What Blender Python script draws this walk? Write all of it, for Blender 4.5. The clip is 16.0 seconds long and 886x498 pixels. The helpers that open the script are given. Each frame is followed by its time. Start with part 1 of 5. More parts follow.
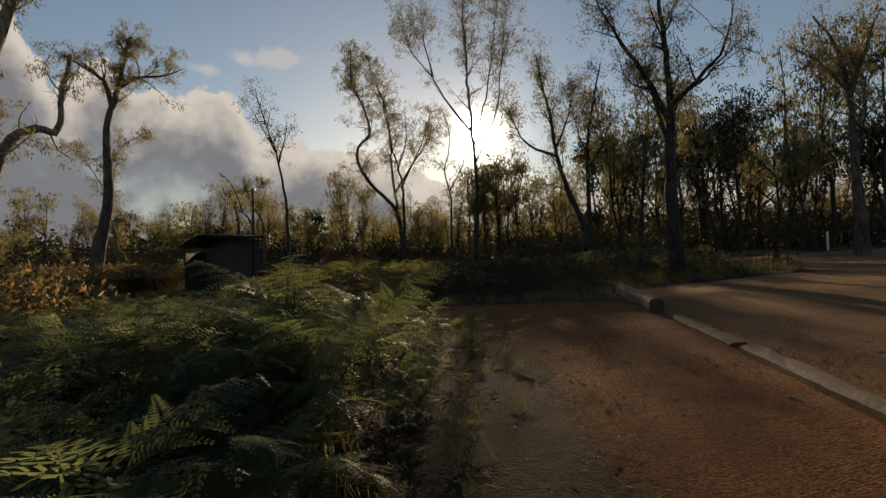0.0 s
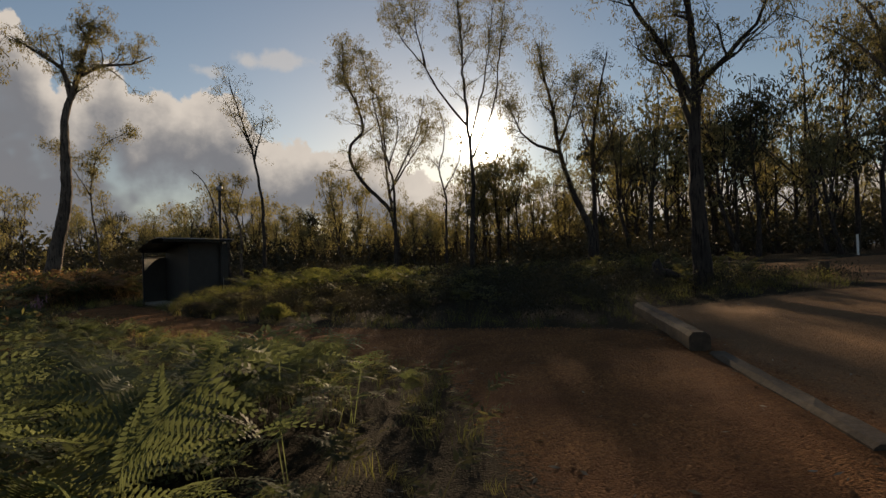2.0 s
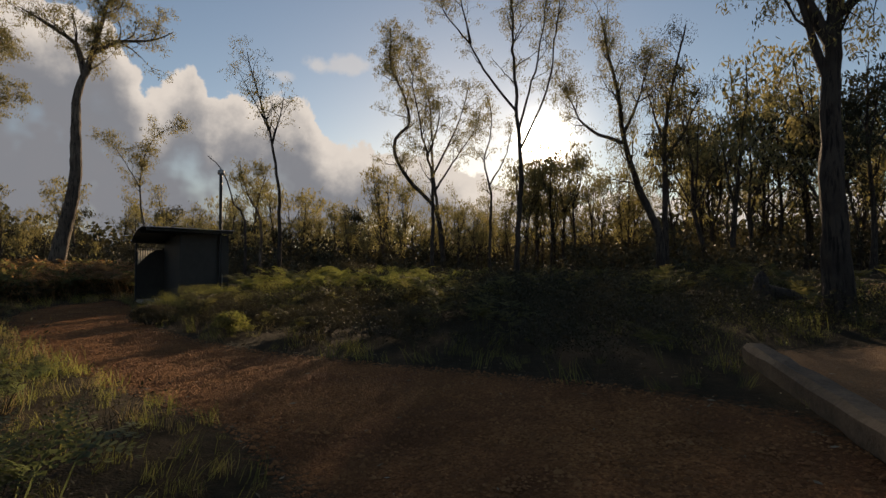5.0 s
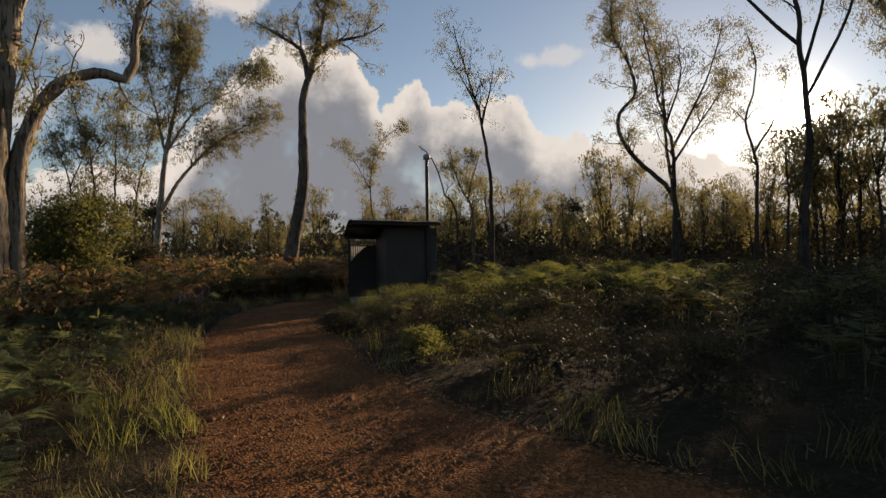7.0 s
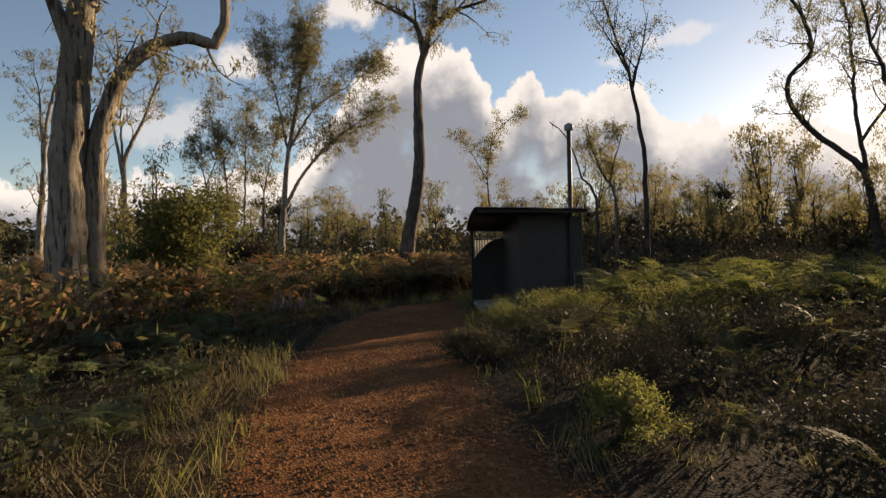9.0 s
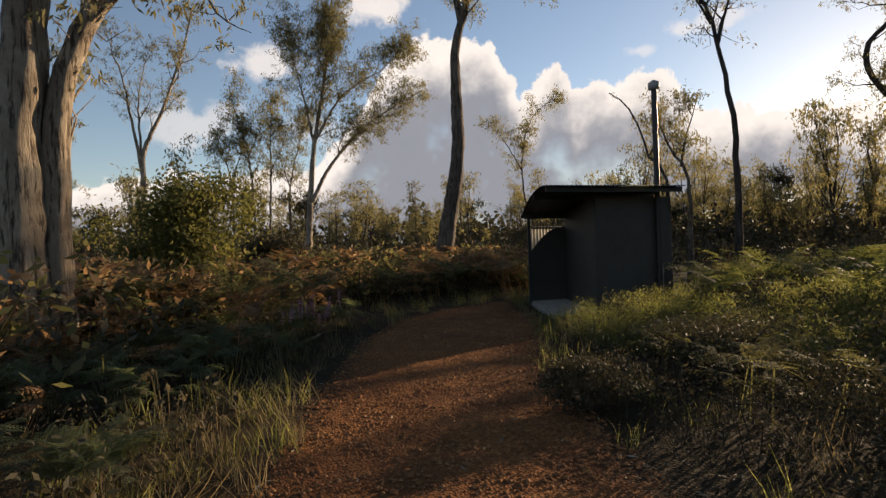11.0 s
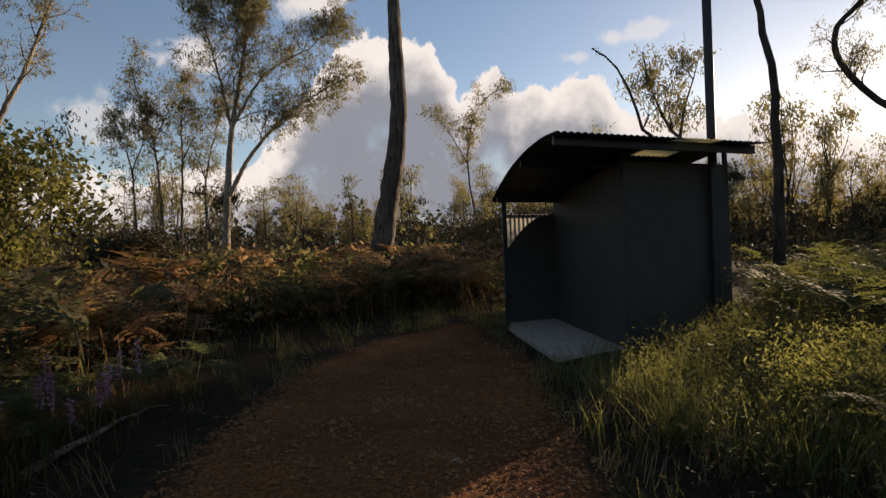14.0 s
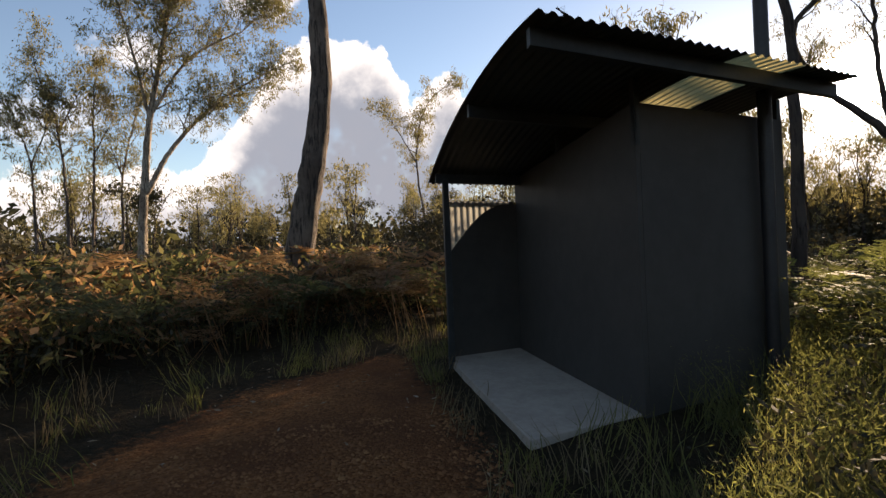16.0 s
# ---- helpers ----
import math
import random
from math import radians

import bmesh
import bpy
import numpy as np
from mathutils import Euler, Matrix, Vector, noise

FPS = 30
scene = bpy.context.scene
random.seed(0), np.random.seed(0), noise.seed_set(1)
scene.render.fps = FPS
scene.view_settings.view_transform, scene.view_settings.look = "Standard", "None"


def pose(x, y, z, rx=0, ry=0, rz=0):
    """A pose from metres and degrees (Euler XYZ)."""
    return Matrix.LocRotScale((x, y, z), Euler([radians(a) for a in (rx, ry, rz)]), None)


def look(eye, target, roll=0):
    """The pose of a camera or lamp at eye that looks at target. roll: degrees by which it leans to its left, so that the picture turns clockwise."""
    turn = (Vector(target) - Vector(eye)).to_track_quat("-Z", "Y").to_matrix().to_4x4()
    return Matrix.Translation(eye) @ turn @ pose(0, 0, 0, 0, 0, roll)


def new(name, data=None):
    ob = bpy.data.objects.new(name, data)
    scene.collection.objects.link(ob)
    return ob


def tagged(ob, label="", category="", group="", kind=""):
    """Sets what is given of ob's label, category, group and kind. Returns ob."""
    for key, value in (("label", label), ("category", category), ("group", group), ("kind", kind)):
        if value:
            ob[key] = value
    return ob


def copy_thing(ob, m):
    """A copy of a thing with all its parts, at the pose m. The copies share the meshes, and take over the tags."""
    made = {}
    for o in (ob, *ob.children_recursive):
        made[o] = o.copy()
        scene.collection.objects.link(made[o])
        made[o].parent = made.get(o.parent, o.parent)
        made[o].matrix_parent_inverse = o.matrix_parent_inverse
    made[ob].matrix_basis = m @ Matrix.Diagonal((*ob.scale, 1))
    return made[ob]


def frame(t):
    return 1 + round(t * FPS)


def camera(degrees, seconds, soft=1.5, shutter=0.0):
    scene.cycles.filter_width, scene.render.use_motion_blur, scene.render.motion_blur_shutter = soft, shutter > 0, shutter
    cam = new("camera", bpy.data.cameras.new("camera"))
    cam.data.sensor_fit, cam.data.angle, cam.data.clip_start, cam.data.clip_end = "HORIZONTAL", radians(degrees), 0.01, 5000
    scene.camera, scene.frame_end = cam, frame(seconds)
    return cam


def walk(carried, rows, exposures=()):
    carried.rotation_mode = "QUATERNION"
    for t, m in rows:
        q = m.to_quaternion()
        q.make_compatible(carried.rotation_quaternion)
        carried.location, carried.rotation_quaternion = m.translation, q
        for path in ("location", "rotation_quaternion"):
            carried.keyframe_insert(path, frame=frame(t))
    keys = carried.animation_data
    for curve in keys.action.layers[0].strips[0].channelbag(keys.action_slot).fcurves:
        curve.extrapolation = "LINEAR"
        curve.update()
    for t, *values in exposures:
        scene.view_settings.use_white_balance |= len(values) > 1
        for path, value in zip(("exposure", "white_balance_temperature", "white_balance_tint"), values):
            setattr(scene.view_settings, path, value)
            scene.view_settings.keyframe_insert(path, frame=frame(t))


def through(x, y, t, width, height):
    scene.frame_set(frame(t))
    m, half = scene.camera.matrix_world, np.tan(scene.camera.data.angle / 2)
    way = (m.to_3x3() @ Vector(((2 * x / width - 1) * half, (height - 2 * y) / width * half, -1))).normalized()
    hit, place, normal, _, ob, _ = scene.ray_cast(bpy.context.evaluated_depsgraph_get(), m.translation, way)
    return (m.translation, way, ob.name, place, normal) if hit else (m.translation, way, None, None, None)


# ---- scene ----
cam = camera(80.43, 16.0, soft=1.45)
ROWS = [  # seconds, place, yaw, pitch, roll
    (0.0, -0.001, 0.002, 1.369, 0.08, 0.87, 2.05),
    (0.5, 0.140, 0.768, 1.394, 0.07, 1.01, 2.00),
    (1.0, 0.301, 1.432, 1.421, 0.01, 1.02, 2.10),
    (1.5, 0.452, 2.107, 1.478, 0.07, 0.99, 2.01),
    (2.0, 0.598, 2.755, 1.547, 0.39, 1.05, 2.00),
    (2.5, 0.773, 3.444, 1.581, 0.41, 0.91, 2.18),
    (3.0, 0.896, 4.121, 1.577, 0.34, 0.91, 2.05),
    (3.2, 0.893, 4.376, 1.562, 0.31, 0.96, 2.18),
    (5.3, 1.560, 7.297, 1.499, 8.95, 1.54, 0.27),
    (5.5, 1.440, 7.705, 1.507, 10.99, 1.25, 0.82),
    (6.0, 1.097, 8.713, 1.516, 18.54, 0.99, 1.07),
    (6.5, 0.646, 9.631, 1.516, 24.56, 0.97, 1.01),
    (7.0, 0.152, 10.334, 1.510, 30.00, 0.97, 0.83),
    (7.5, -0.493, 11.094, 1.502, 37.12, 0.93, 0.47),
    (8.0, -0.997, 11.667, 1.512, 39.08, 0.76, 0.62),
    (8.5, -1.591, 12.208, 1.538, 41.59, 0.76, 0.51),
    (9.0, -2.189, 12.677, 1.560, 42.40, 0.58, 1.03),
    (9.5, -2.801, 13.128, 1.568, 44.02, 0.61, 1.03),
    (10.0, -3.323, 13.420, 1.531, 44.49, 0.59, 1.06),
    (10.2, -3.535, 13.526, 1.516, 44.74, 0.33, 1.11),
    (12.3, -5.750, 15.615, 1.507, 45.74, 0.30, 2.69),
    (12.5, -5.954, 15.844, 1.483, 44.83, 0.12, 2.56),
    (13.0, -6.540, 16.325, 1.477, 43.72, 0.01, 2.34),
    (13.5, -7.063, 16.883, 1.482, 40.14, -0.05, 2.31),
    (14.0, -7.588, 17.491, 1.481, 38.92, -0.03, 2.13),
    (14.5, -8.022, 18.069, 1.485, 37.48, 0.00, 2.35),
    (15.0, -8.410, 18.760, 1.462, 35.98, -0.08, 2.36),
    (15.5, -8.796, 19.402, 1.448, 35.29, -0.06, 2.37),
    (16.0, -9.05, 20.04, 1.430, 33.75, 0.25, 2.26),
]

EXPOSURES = [(t, stops, 7640 - 34 * t, 15 + 0.25 * t) for t, stops in ((0.0, 0.0), (3.0, 0.05), (5.5, 0.25), (7.0, 0.35), (9.0, 0.7), (10.0, 0.6), (12.5, 0.95), (13.0, 0.9), (13.5, 0.65), (14.0, 0.58), (15.0, 0.85), (15.5, 0.7), (16.0, 1.15))]
walk(cam, [(t, pose(x, y, z, 90 + pitch, roll, yaw)) for t, x, y, z, yaw, pitch, roll in ROWS], EXPOSURES)

# ---- world and sun ----
SUN_AZ, SUN_EL = 4.3, 12.8
SUN_DIR = Vector((math.sin(radians(SUN_AZ)) * math.cos(radians(SUN_EL)), math.cos(radians(SUN_AZ)) * math.cos(radians(SUN_EL)), math.sin(radians(SUN_EL))))


def link(nt, a, b):
    nt.links.new(a, b)


def math_node(nt, op, a, b=None, c=None, clamp=False):
    n = nt.nodes.new("ShaderNodeMath")
    n.operation, n.use_clamp = op, clamp
    for i, value in enumerate((a, b, c)):
        if value is None:
            continue
        if isinstance(value, (int, float)):
            n.inputs[i].default_value = value
        else:
            link(nt, value, n.inputs[i])
    return n.outputs[0]


def ramp(nt, fac, stops, interp="LINEAR"):
    n = nt.nodes.new("ShaderNodeValToRGB")
    n.color_ramp.interpolation = interp
    els = n.color_ramp.elements
    while len(els) < len(stops):
        els.new(0.5)
    for el, (at, col) in zip(els, stops):
        el.position = at
        el.color = (*col, 1) if isinstance(col, tuple) else (col, col, col, 1)
    link(nt, fac, n.inputs[0])
    return n.outputs[0]


def mix(nt, fac, a, b, kind="MIX"):
    n = nt.nodes.new("ShaderNodeMix")
    n.data_type, n.blend_type = "RGBA", kind
    for socket, value in ((n.inputs[0], fac), (n.inputs[6], a), (n.inputs[7], b)):
        if isinstance(value, tuple):
            socket.default_value = (*value, 1)
        elif isinstance(value, (int, float)):
            socket.default_value = value
        else:
            link(nt, value, socket)
    return n.outputs[2]


def smooth(nt, value, lo, hi):
    n = nt.nodes.new("ShaderNodeMapRange")
    n.interpolation_type = "SMOOTHSTEP"
    n.inputs[1].default_value, n.inputs[2].default_value = lo, hi
    link(nt, value, n.inputs[0])
    return n.outputs[0]


def noise_tex(nt, vector, scale, detail=4.0, rough=0.55):
    n = nt.nodes.new("ShaderNodeTexNoise")
    n.inputs["Scale"].default_value, n.inputs["Detail"].default_value, n.inputs["Roughness"].default_value = scale, detail, rough
    if vector is not None:
        link(nt, vector, n.inputs["Vector"])
    return n.outputs[0]


def build_world():
    world = bpy.data.worlds.new("sky")
    scene.world = world
    world.use_nodes = True
    nt = world.node_tree
    nt.nodes.clear()
    sky = nt.nodes.new("ShaderNodeTexSky")
    sky.sky_type, sky.sun_disc = "NISHITA", False
    sky.sun_elevation, sky.sun_rotation = radians(SUN_EL), radians(-SUN_AZ)
    sky.air_density, sky.dust_density, sky.ozone_density = 1.0, 0.15, 1.8
    coord = nt.nodes.new("ShaderNodeTexCoord").outputs["Generated"]
    sep = nt.nodes.new("ShaderNodeSeparateXYZ")
    link(nt, coord, sep.inputs[0])
    az = math_node(nt, "MULTIPLY", math_node(nt, "ARCTAN2", sep.outputs[0], sep.outputs[1]), 180 / math.pi)
    el = math_node(nt, "MULTIPLY", math_node(nt, "ARCSINE", sep.outputs[2]), 180 / math.pi)
    # the height of the cumulus bank's top, by azimuth
    curve = nt.nodes.new("ShaderNodeFloatCurve")
    cm = curve.mapping.curves[0]
    tops = [(-180, 9), (-120, 9), (-90, 8), (-78, 7.5), (-66, 8.3), (-60, 9.0), (-57.5, 10.5), (-54.5, 14.5), (-51, 19.5), (-46, 22.3), (-42, 22.2), (-38.2, 20.6), (-36.2, 15.8), (-33, 19.0), (-30.5, 16.2), (-27, 17.0), (-24, 17.2), (-21, 16.5), (-18.6, 13.2), (-15, 12.6), (-9, 11.8), (-2, 9), (15, 7), (60, 7), (180, 9)]
    for i, (a, e) in enumerate(tops):
        p = (a / 360 + 0.5, e / 30)
        if i == 0:
            cm.points[0].location = p
        elif i == len(tops) - 1:
            cm.points[1].location = p
        else:
            cm.points.new(*p)
    curve.mapping.update()
    link(nt, math_node(nt, "ADD", math_node(nt, "DIVIDE", az, 360.0), 0.5), curve.inputs["Value"])
    top = math_node(nt, "MULTIPLY", curve.outputs[0], 30.0)
    puff = noise_tex(nt, coord, 22.0, 9.0, 0.58)
    big = noise_tex(nt, coord, 7.0, 3.0, 0.5)
    wob = math_node(nt, "ADD", math_node(nt, "MULTIPLY", math_node(nt, "SUBTRACT", puff, 0.5), 6.0), math_node(nt, "MULTIPLY", math_node(nt, "SUBTRACT", big, 0.5), 1.5))
    depth = math_node(nt, "ADD", math_node(nt, "SUBTRACT", top, el), wob)
    body = smooth(nt, depth, -0.1, 0.55)
    # blue gaps low in the bank
    gaps = smooth(nt, noise_tex(nt, coord, 5.0, 4.0, 0.6), 0.40, 0.52)
    low = smooth(nt, depth, 6.0, 11.0)
    body = math_node(nt, "MULTIPLY", body, math_node(nt, "SUBTRACT", 1.0, math_node(nt, "MULTIPLY", math_node(nt, "MULTIPLY", low, 0.5), math_node(nt, "SUBTRACT", 1.0, gaps))))
    # small loose clouds above
    for (a0, e0, wa, we, k) in ((-17.0, 20.6, 3.2, 1.2, 0.5), (-20.3, 20.3, 2.0, 1.0, 0.55), (-24.0, 19.0, 2.0, 0.8, 0.45), (-63.5, 19.2, 5.5, 1.9, 0.75), (-51.5, 25.0, 4.5, 2.4, 0.85), (-70.0, 13.0, 6.5, 2.6, 0.5), (-58.0, 13.2, 6.0, 1.6, 0.3)):
        da = math_node(nt, "DIVIDE", math_node(nt, "SUBTRACT", az, a0), wa)
        de = math_node(nt, "DIVIDE", math_node(nt, "SUBTRACT", el, e0), we)
        d = math_node(nt, "SQRT", math_node(nt, "ADD", math_node(nt, "MULTIPLY", da, da), math_node(nt, "MULTIPLY", de, de)))
        d = math_node(nt, "SUBTRACT", d, math_node(nt, "MULTIPLY", math_node(nt, "SUBTRACT", puff, 0.5), 2.4))
        small = math_node(nt, "MULTIPLY", smooth(nt, d, 1.0, 0.3), k)
        body = math_node(nt, "MAXIMUM", body, small)
    rim = smooth(nt, math_node(nt, "ADD", depth, math_node(nt, "MULTIPLY", math_node(nt, "SUBTRACT", big, 0.5), 7.0)), 6.5, 0.8)
    cloud = mix(nt, rim, (1.85, 2.18, 2.65), (7.1, 7.1, 6.9))
    cloud = mix(nt, math_node(nt, "MULTIPLY", puff, 0.3), cloud, (2.6, 2.6, 2.8))
    col = mix(nt, body, sky.outputs[0], cloud)
    # the aureole round the sun
    dot = nt.nodes.new("ShaderNodeVectorMath")
    dot.operation = "DOT_PRODUCT"
    link(nt, coord, dot.inputs[0])
    dot.inputs[1].default_value = SUN_DIR
    cosine = math_node(nt, "MAXIMUM", dot.outputs["Value"], 0.0)
    glow = math_node(nt, "ADD", math_node(nt, "MULTIPLY", math_node(nt, "POWER", cosine, 3000.0), 500.0), math_node(nt, "ADD", math_node(nt, "MULTIPLY", math_node(nt, "POWER", cosine, 260.0), 5.0), math_node(nt, "MULTIPLY", math_node(nt, "POWER", cosine, 24.0), 0.05)))
    warm = mix(nt, 1.0, (1.0, 0.93, 0.80), (1, 1, 1), "MULTIPLY")
    scaled = nt.nodes.new("ShaderNodeVectorMath")
    scaled.operation = "SCALE"
    link(nt, warm, scaled.inputs[0])
    link(nt, glow, scaled.inputs["Scale"])
    col = mix(nt, 1.0, col, scaled.outputs[0], "ADD")
    bg = nt.nodes.new("ShaderNodeBackground")
    bg.inputs[1].default_value = 0.09
    link(nt, col, bg.inputs[0])
    link(nt, bg.outputs[0], nt.nodes.new("ShaderNodeOutputWorld").inputs[0])


build_world()
sun = new("sun", bpy.data.lights.new("sun", "SUN"))
sun.data.energy, sun.data.angle, sun.data.color = 5.0, radians(0.6), (1.0, 0.80, 0.55)
sun.matrix_world = look(SUN_DIR * 100, (0, 0, 0))


# ---- materials ----
def material(name, rough=0.8, metallic=0.0):
    m = bpy.data.materials.new(name)
    m.use_nodes = True
    bsdf = m.node_tree.nodes["Principled BSDF"]
    bsdf.inputs["Roughness"].default_value, bsdf.inputs["Metallic"].default_value = rough, metallic
    bsdf.inputs["Specular IOR Level"].default_value = 0.3
    return m, m.node_tree, bsdf


def bump(nt, bsdf, height, strength, distance):
    n = nt.nodes.new("ShaderNodeBump")
    n.inputs["Strength"].default_value, n.inputs["Distance"].default_value = strength, distance
    link(nt, height, n.inputs["Height"])
    link(nt, n.outputs[0], bsdf.inputs["Normal"])


def plain(name, a, b, rough=0.8, scale=6.0, metallic=0.0, relief=0.3, dist=0.01, stretch=None):
    """Two tones mixed by broad and fine noise, with relief."""
    m, nt, bsdf = material(name, rough, metallic)
    vec = nt.nodes.new("ShaderNodeTexCoord").outputs["Object"]
    if stretch:
        mp = nt.nodes.new("ShaderNodeMapping")
        mp.inputs["Scale"].default_value = stretch
        link(nt, vec, mp.inputs[0])
        vec = mp.outputs[0]
    fine = noise_tex(nt, vec, scale * 6, 5.0, 0.65)
    broad = noise_tex(nt, vec, scale, 3.0)
    fac = math_node(nt, "ADD", math_node(nt, "MULTIPLY", fine, 0.5), math_node(nt, "MULTIPLY", broad, 0.5))
    link(nt, mix(nt, smooth(nt, fac, 0.3, 0.7), a, b), bsdf.inputs["Base Color"])
    bump(nt, bsdf, fine, relief, dist)
    return m


def leaf_material(name, a, b, c, through=0.45, rough=0.68, gloss=0.12, tint=(1.7, 1.6, 1.1)):
    """Thin leaves: diffuse, some gloss and light that comes through."""
    m, nt, bsdf = material(name, rough)
    bsdf.inputs["Specular IOR Level"].default_value = gloss
    geo = nt.nodes.new("ShaderNodeNewGeometry")
    info = nt.nodes.new("ShaderNodeObjectInfo")
    patchy = smooth(nt, noise_tex(nt, geo.outputs["Position"], 2.2, 3.0, 0.6), 0.3, 0.7)
    fac = math_node(nt, "MULTIPLY_ADD", geo.outputs["Random Per Island"], 0.35, math_node(nt, "MULTIPLY_ADD", info.outputs["Random"], 0.2, math_node(nt, "MULTIPLY", patchy, 0.45)))
    col = ramp(nt, fac, [(0.05, a), (0.5, b), (0.95, c)])
    link(nt, col, bsdf.inputs["Base Color"])
    tr = nt.nodes.new("ShaderNodeBsdfTranslucent")
    link(nt, mix(nt, 1.0, col, tint, "MULTIPLY"), tr.inputs[0])
    ms = nt.nodes.new("ShaderNodeMixShader")
    ms.inputs[0].default_value = through
    link(nt, bsdf.outputs[0], ms.inputs[1])
    link(nt, tr.outputs[0], ms.inputs[2])
    link(nt, ms.outputs[0], nt.nodes["Material Output"].inputs[0])
    return m


def ground_material():
    m, nt, bsdf = material("earth and gravel", 0.95)
    bsdf.inputs["Specular IOR Level"].default_value = 0.08
    vec = nt.nodes.new("ShaderNodeTexCoord").outputs["Object"]
    att = nt.nodes.new("ShaderNodeAttribute")
    att.attribute_name = "track"
    vor = nt.nodes.new("ShaderNodeTexVoronoi")
    vor.inputs["Scale"].default_value = 45.0
    link(nt, vec, vor.inputs["Vector"])
    stones = ramp(nt, vor.outputs["Color"], [(0.0, (0.09, 0.034, 0.013)), (0.5, (0.21, 0.086, 0.03)), (1.0, (0.36, 0.17, 0.065))])
    broad = noise_tex(nt, vec, 0.7, 5.0, 0.6)
    fine = noise_tex(nt, vec, 14.0, 6.0, 0.7)
    grit = mix(nt, smooth(nt, broad, 0.35, 0.7), stones, mix(nt, fine, (0.085, 0.032, 0.014), (0.16, 0.066, 0.027)))
    # the car park beyond the kerb is laid with paler gravel
    place = nt.nodes.new("ShaderNodeSeparateXYZ")
    link(nt, vec, place.inputs[0])
    side = math_node(nt, "SUBTRACT", place.outputs[0], math_node(nt, "MULTIPLY_ADD", place.outputs[1], 0.155, 2.53))
    side = math_node(nt, "ADD", side, math_node(nt, "MULTIPLY", math_node(nt, "SUBTRACT", broad, 0.5), 0.5))
    sandy = mix(nt, fine, (0.17, 0.11, 0.062), (0.33, 0.225, 0.13))
    grit = mix(nt, math_node(nt, "MULTIPLY", smooth(nt, side, 0.05, 0.5), 0.4), grit, sandy)
    litter = ramp(nt, noise_tex(nt, vec, 9.0, 6.0, 0.75), [(0.25, (0.014, 0.012, 0.007)), (0.5, (0.03, 0.023, 0.013)), (0.7, (0.055, 0.04, 0.024)), (0.85, (0.09, 0.07, 0.048))])
    edge = math_node(nt, "ADD", att.outputs["Fac"], math_node(nt, "MULTIPLY", math_node(nt, "SUBTRACT", fine, 0.5), 0.9))
    link(nt, mix(nt, smooth(nt, edge, 0.35, 0.65), litter, grit), bsdf.inputs["Base Color"])
    height = math_node(nt, "ADD", math_node(nt, "MULTIPLY", vor.outputs["Distance"], -0.6), fine)
    bump(nt, bsdf, height, 0.9, 0.025)
    return m


M_GROUND = ground_material()


def bark(name, dark, mid, light, rough=0.9):
    """Fissured bark: long vertical cracks, flaking patches and fine grain."""
    m, nt, bsdf = material(name, rough)
    vec = nt.nodes.new("ShaderNodeTexCoord").outputs["Object"]
    mp = nt.nodes.new("ShaderNodeMapping")
    mp.inputs["Scale"].default_value = (9.0, 9.0, 1.1)
    link(nt, vec, mp.inputs[0])
    crack = noise_tex(nt, mp.outputs[0], 1.6, 6.0, 0.7)
    flake = noise_tex(nt, vec, 1.3, 4.0, 0.6)
    grain = noise_tex(nt, mp.outputs[0], 7.0, 4.0, 0.7)
    tone = mix(nt, smooth(nt, flake, 0.38, 0.62), mid, light)
    tone = mix(nt, smooth(nt, crack, 0.52, 0.38), tone, dark)
    link(nt, mix(nt, math_node(nt, "MULTIPLY", grain, 0.6), tone, dark), bsdf.inputs["Base Color"])
    bump(nt, bsdf, math_node(nt, "ADD", crack, math_node(nt, "MULTIPLY", grain, 0.4)), 1.0, 0.06)
    return m


M_BARK = bark("grey gum bark", (0.03, 0.024, 0.02), (0.13, 0.10, 0.078), (0.24, 0.19, 0.145))
M_PALE_BARK = bark("pale gum bark", (0.06, 0.046, 0.035), (0.30, 0.235, 0.165), (0.52, 0.44, 0.33))
M_DARK_BARK = bark("dark rough bark", (0.018, 0.014, 0.012), (0.06, 0.047, 0.038), (0.11, 0.088, 0.07))
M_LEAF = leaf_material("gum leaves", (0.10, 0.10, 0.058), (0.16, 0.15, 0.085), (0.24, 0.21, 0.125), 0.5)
# gum leaf darkened to stand in for shade in backlit and far woods
M_LEAF_SHADE = leaf_material("gum leaves with shade in their colour", (0.03, 0.032, 0.02), (0.05, 0.052, 0.032), (0.085, 0.08, 0.048), 0.2)
M_FERN = leaf_material("green bracken", (0.05, 0.062, 0.036), (0.098, 0.116, 0.068), (0.175, 0.19, 0.125), 0.52, 0.55, 0.07, (1.9, 1.9, 1.25))
M_FERN_FAR = leaf_material("dull green bracken", (0.05, 0.054, 0.03), (0.09, 0.092, 0.05), (0.15, 0.135, 0.08), 0.45, 0.7, 0.04, (2.0, 1.9, 1.2))
M_DRY_FERN = leaf_material("rusty bracken", (0.11, 0.064, 0.037), (0.22, 0.132, 0.073), (0.38, 0.265, 0.155), 0.5, tint=(1.6, 1.5, 1.15))
M_GRASS = leaf_material("grass blades", (0.055, 0.064, 0.027), (0.11, 0.12, 0.048), (0.20, 0.185, 0.095), 0.55, tint=(2.0, 1.9, 1.15))
M_STRAW = leaf_material("dry straw grass", (0.10, 0.08, 0.045), (0.18, 0.145, 0.085), (0.29, 0.24, 0.15), 0.4, tint=(1.5, 1.4, 1.1))
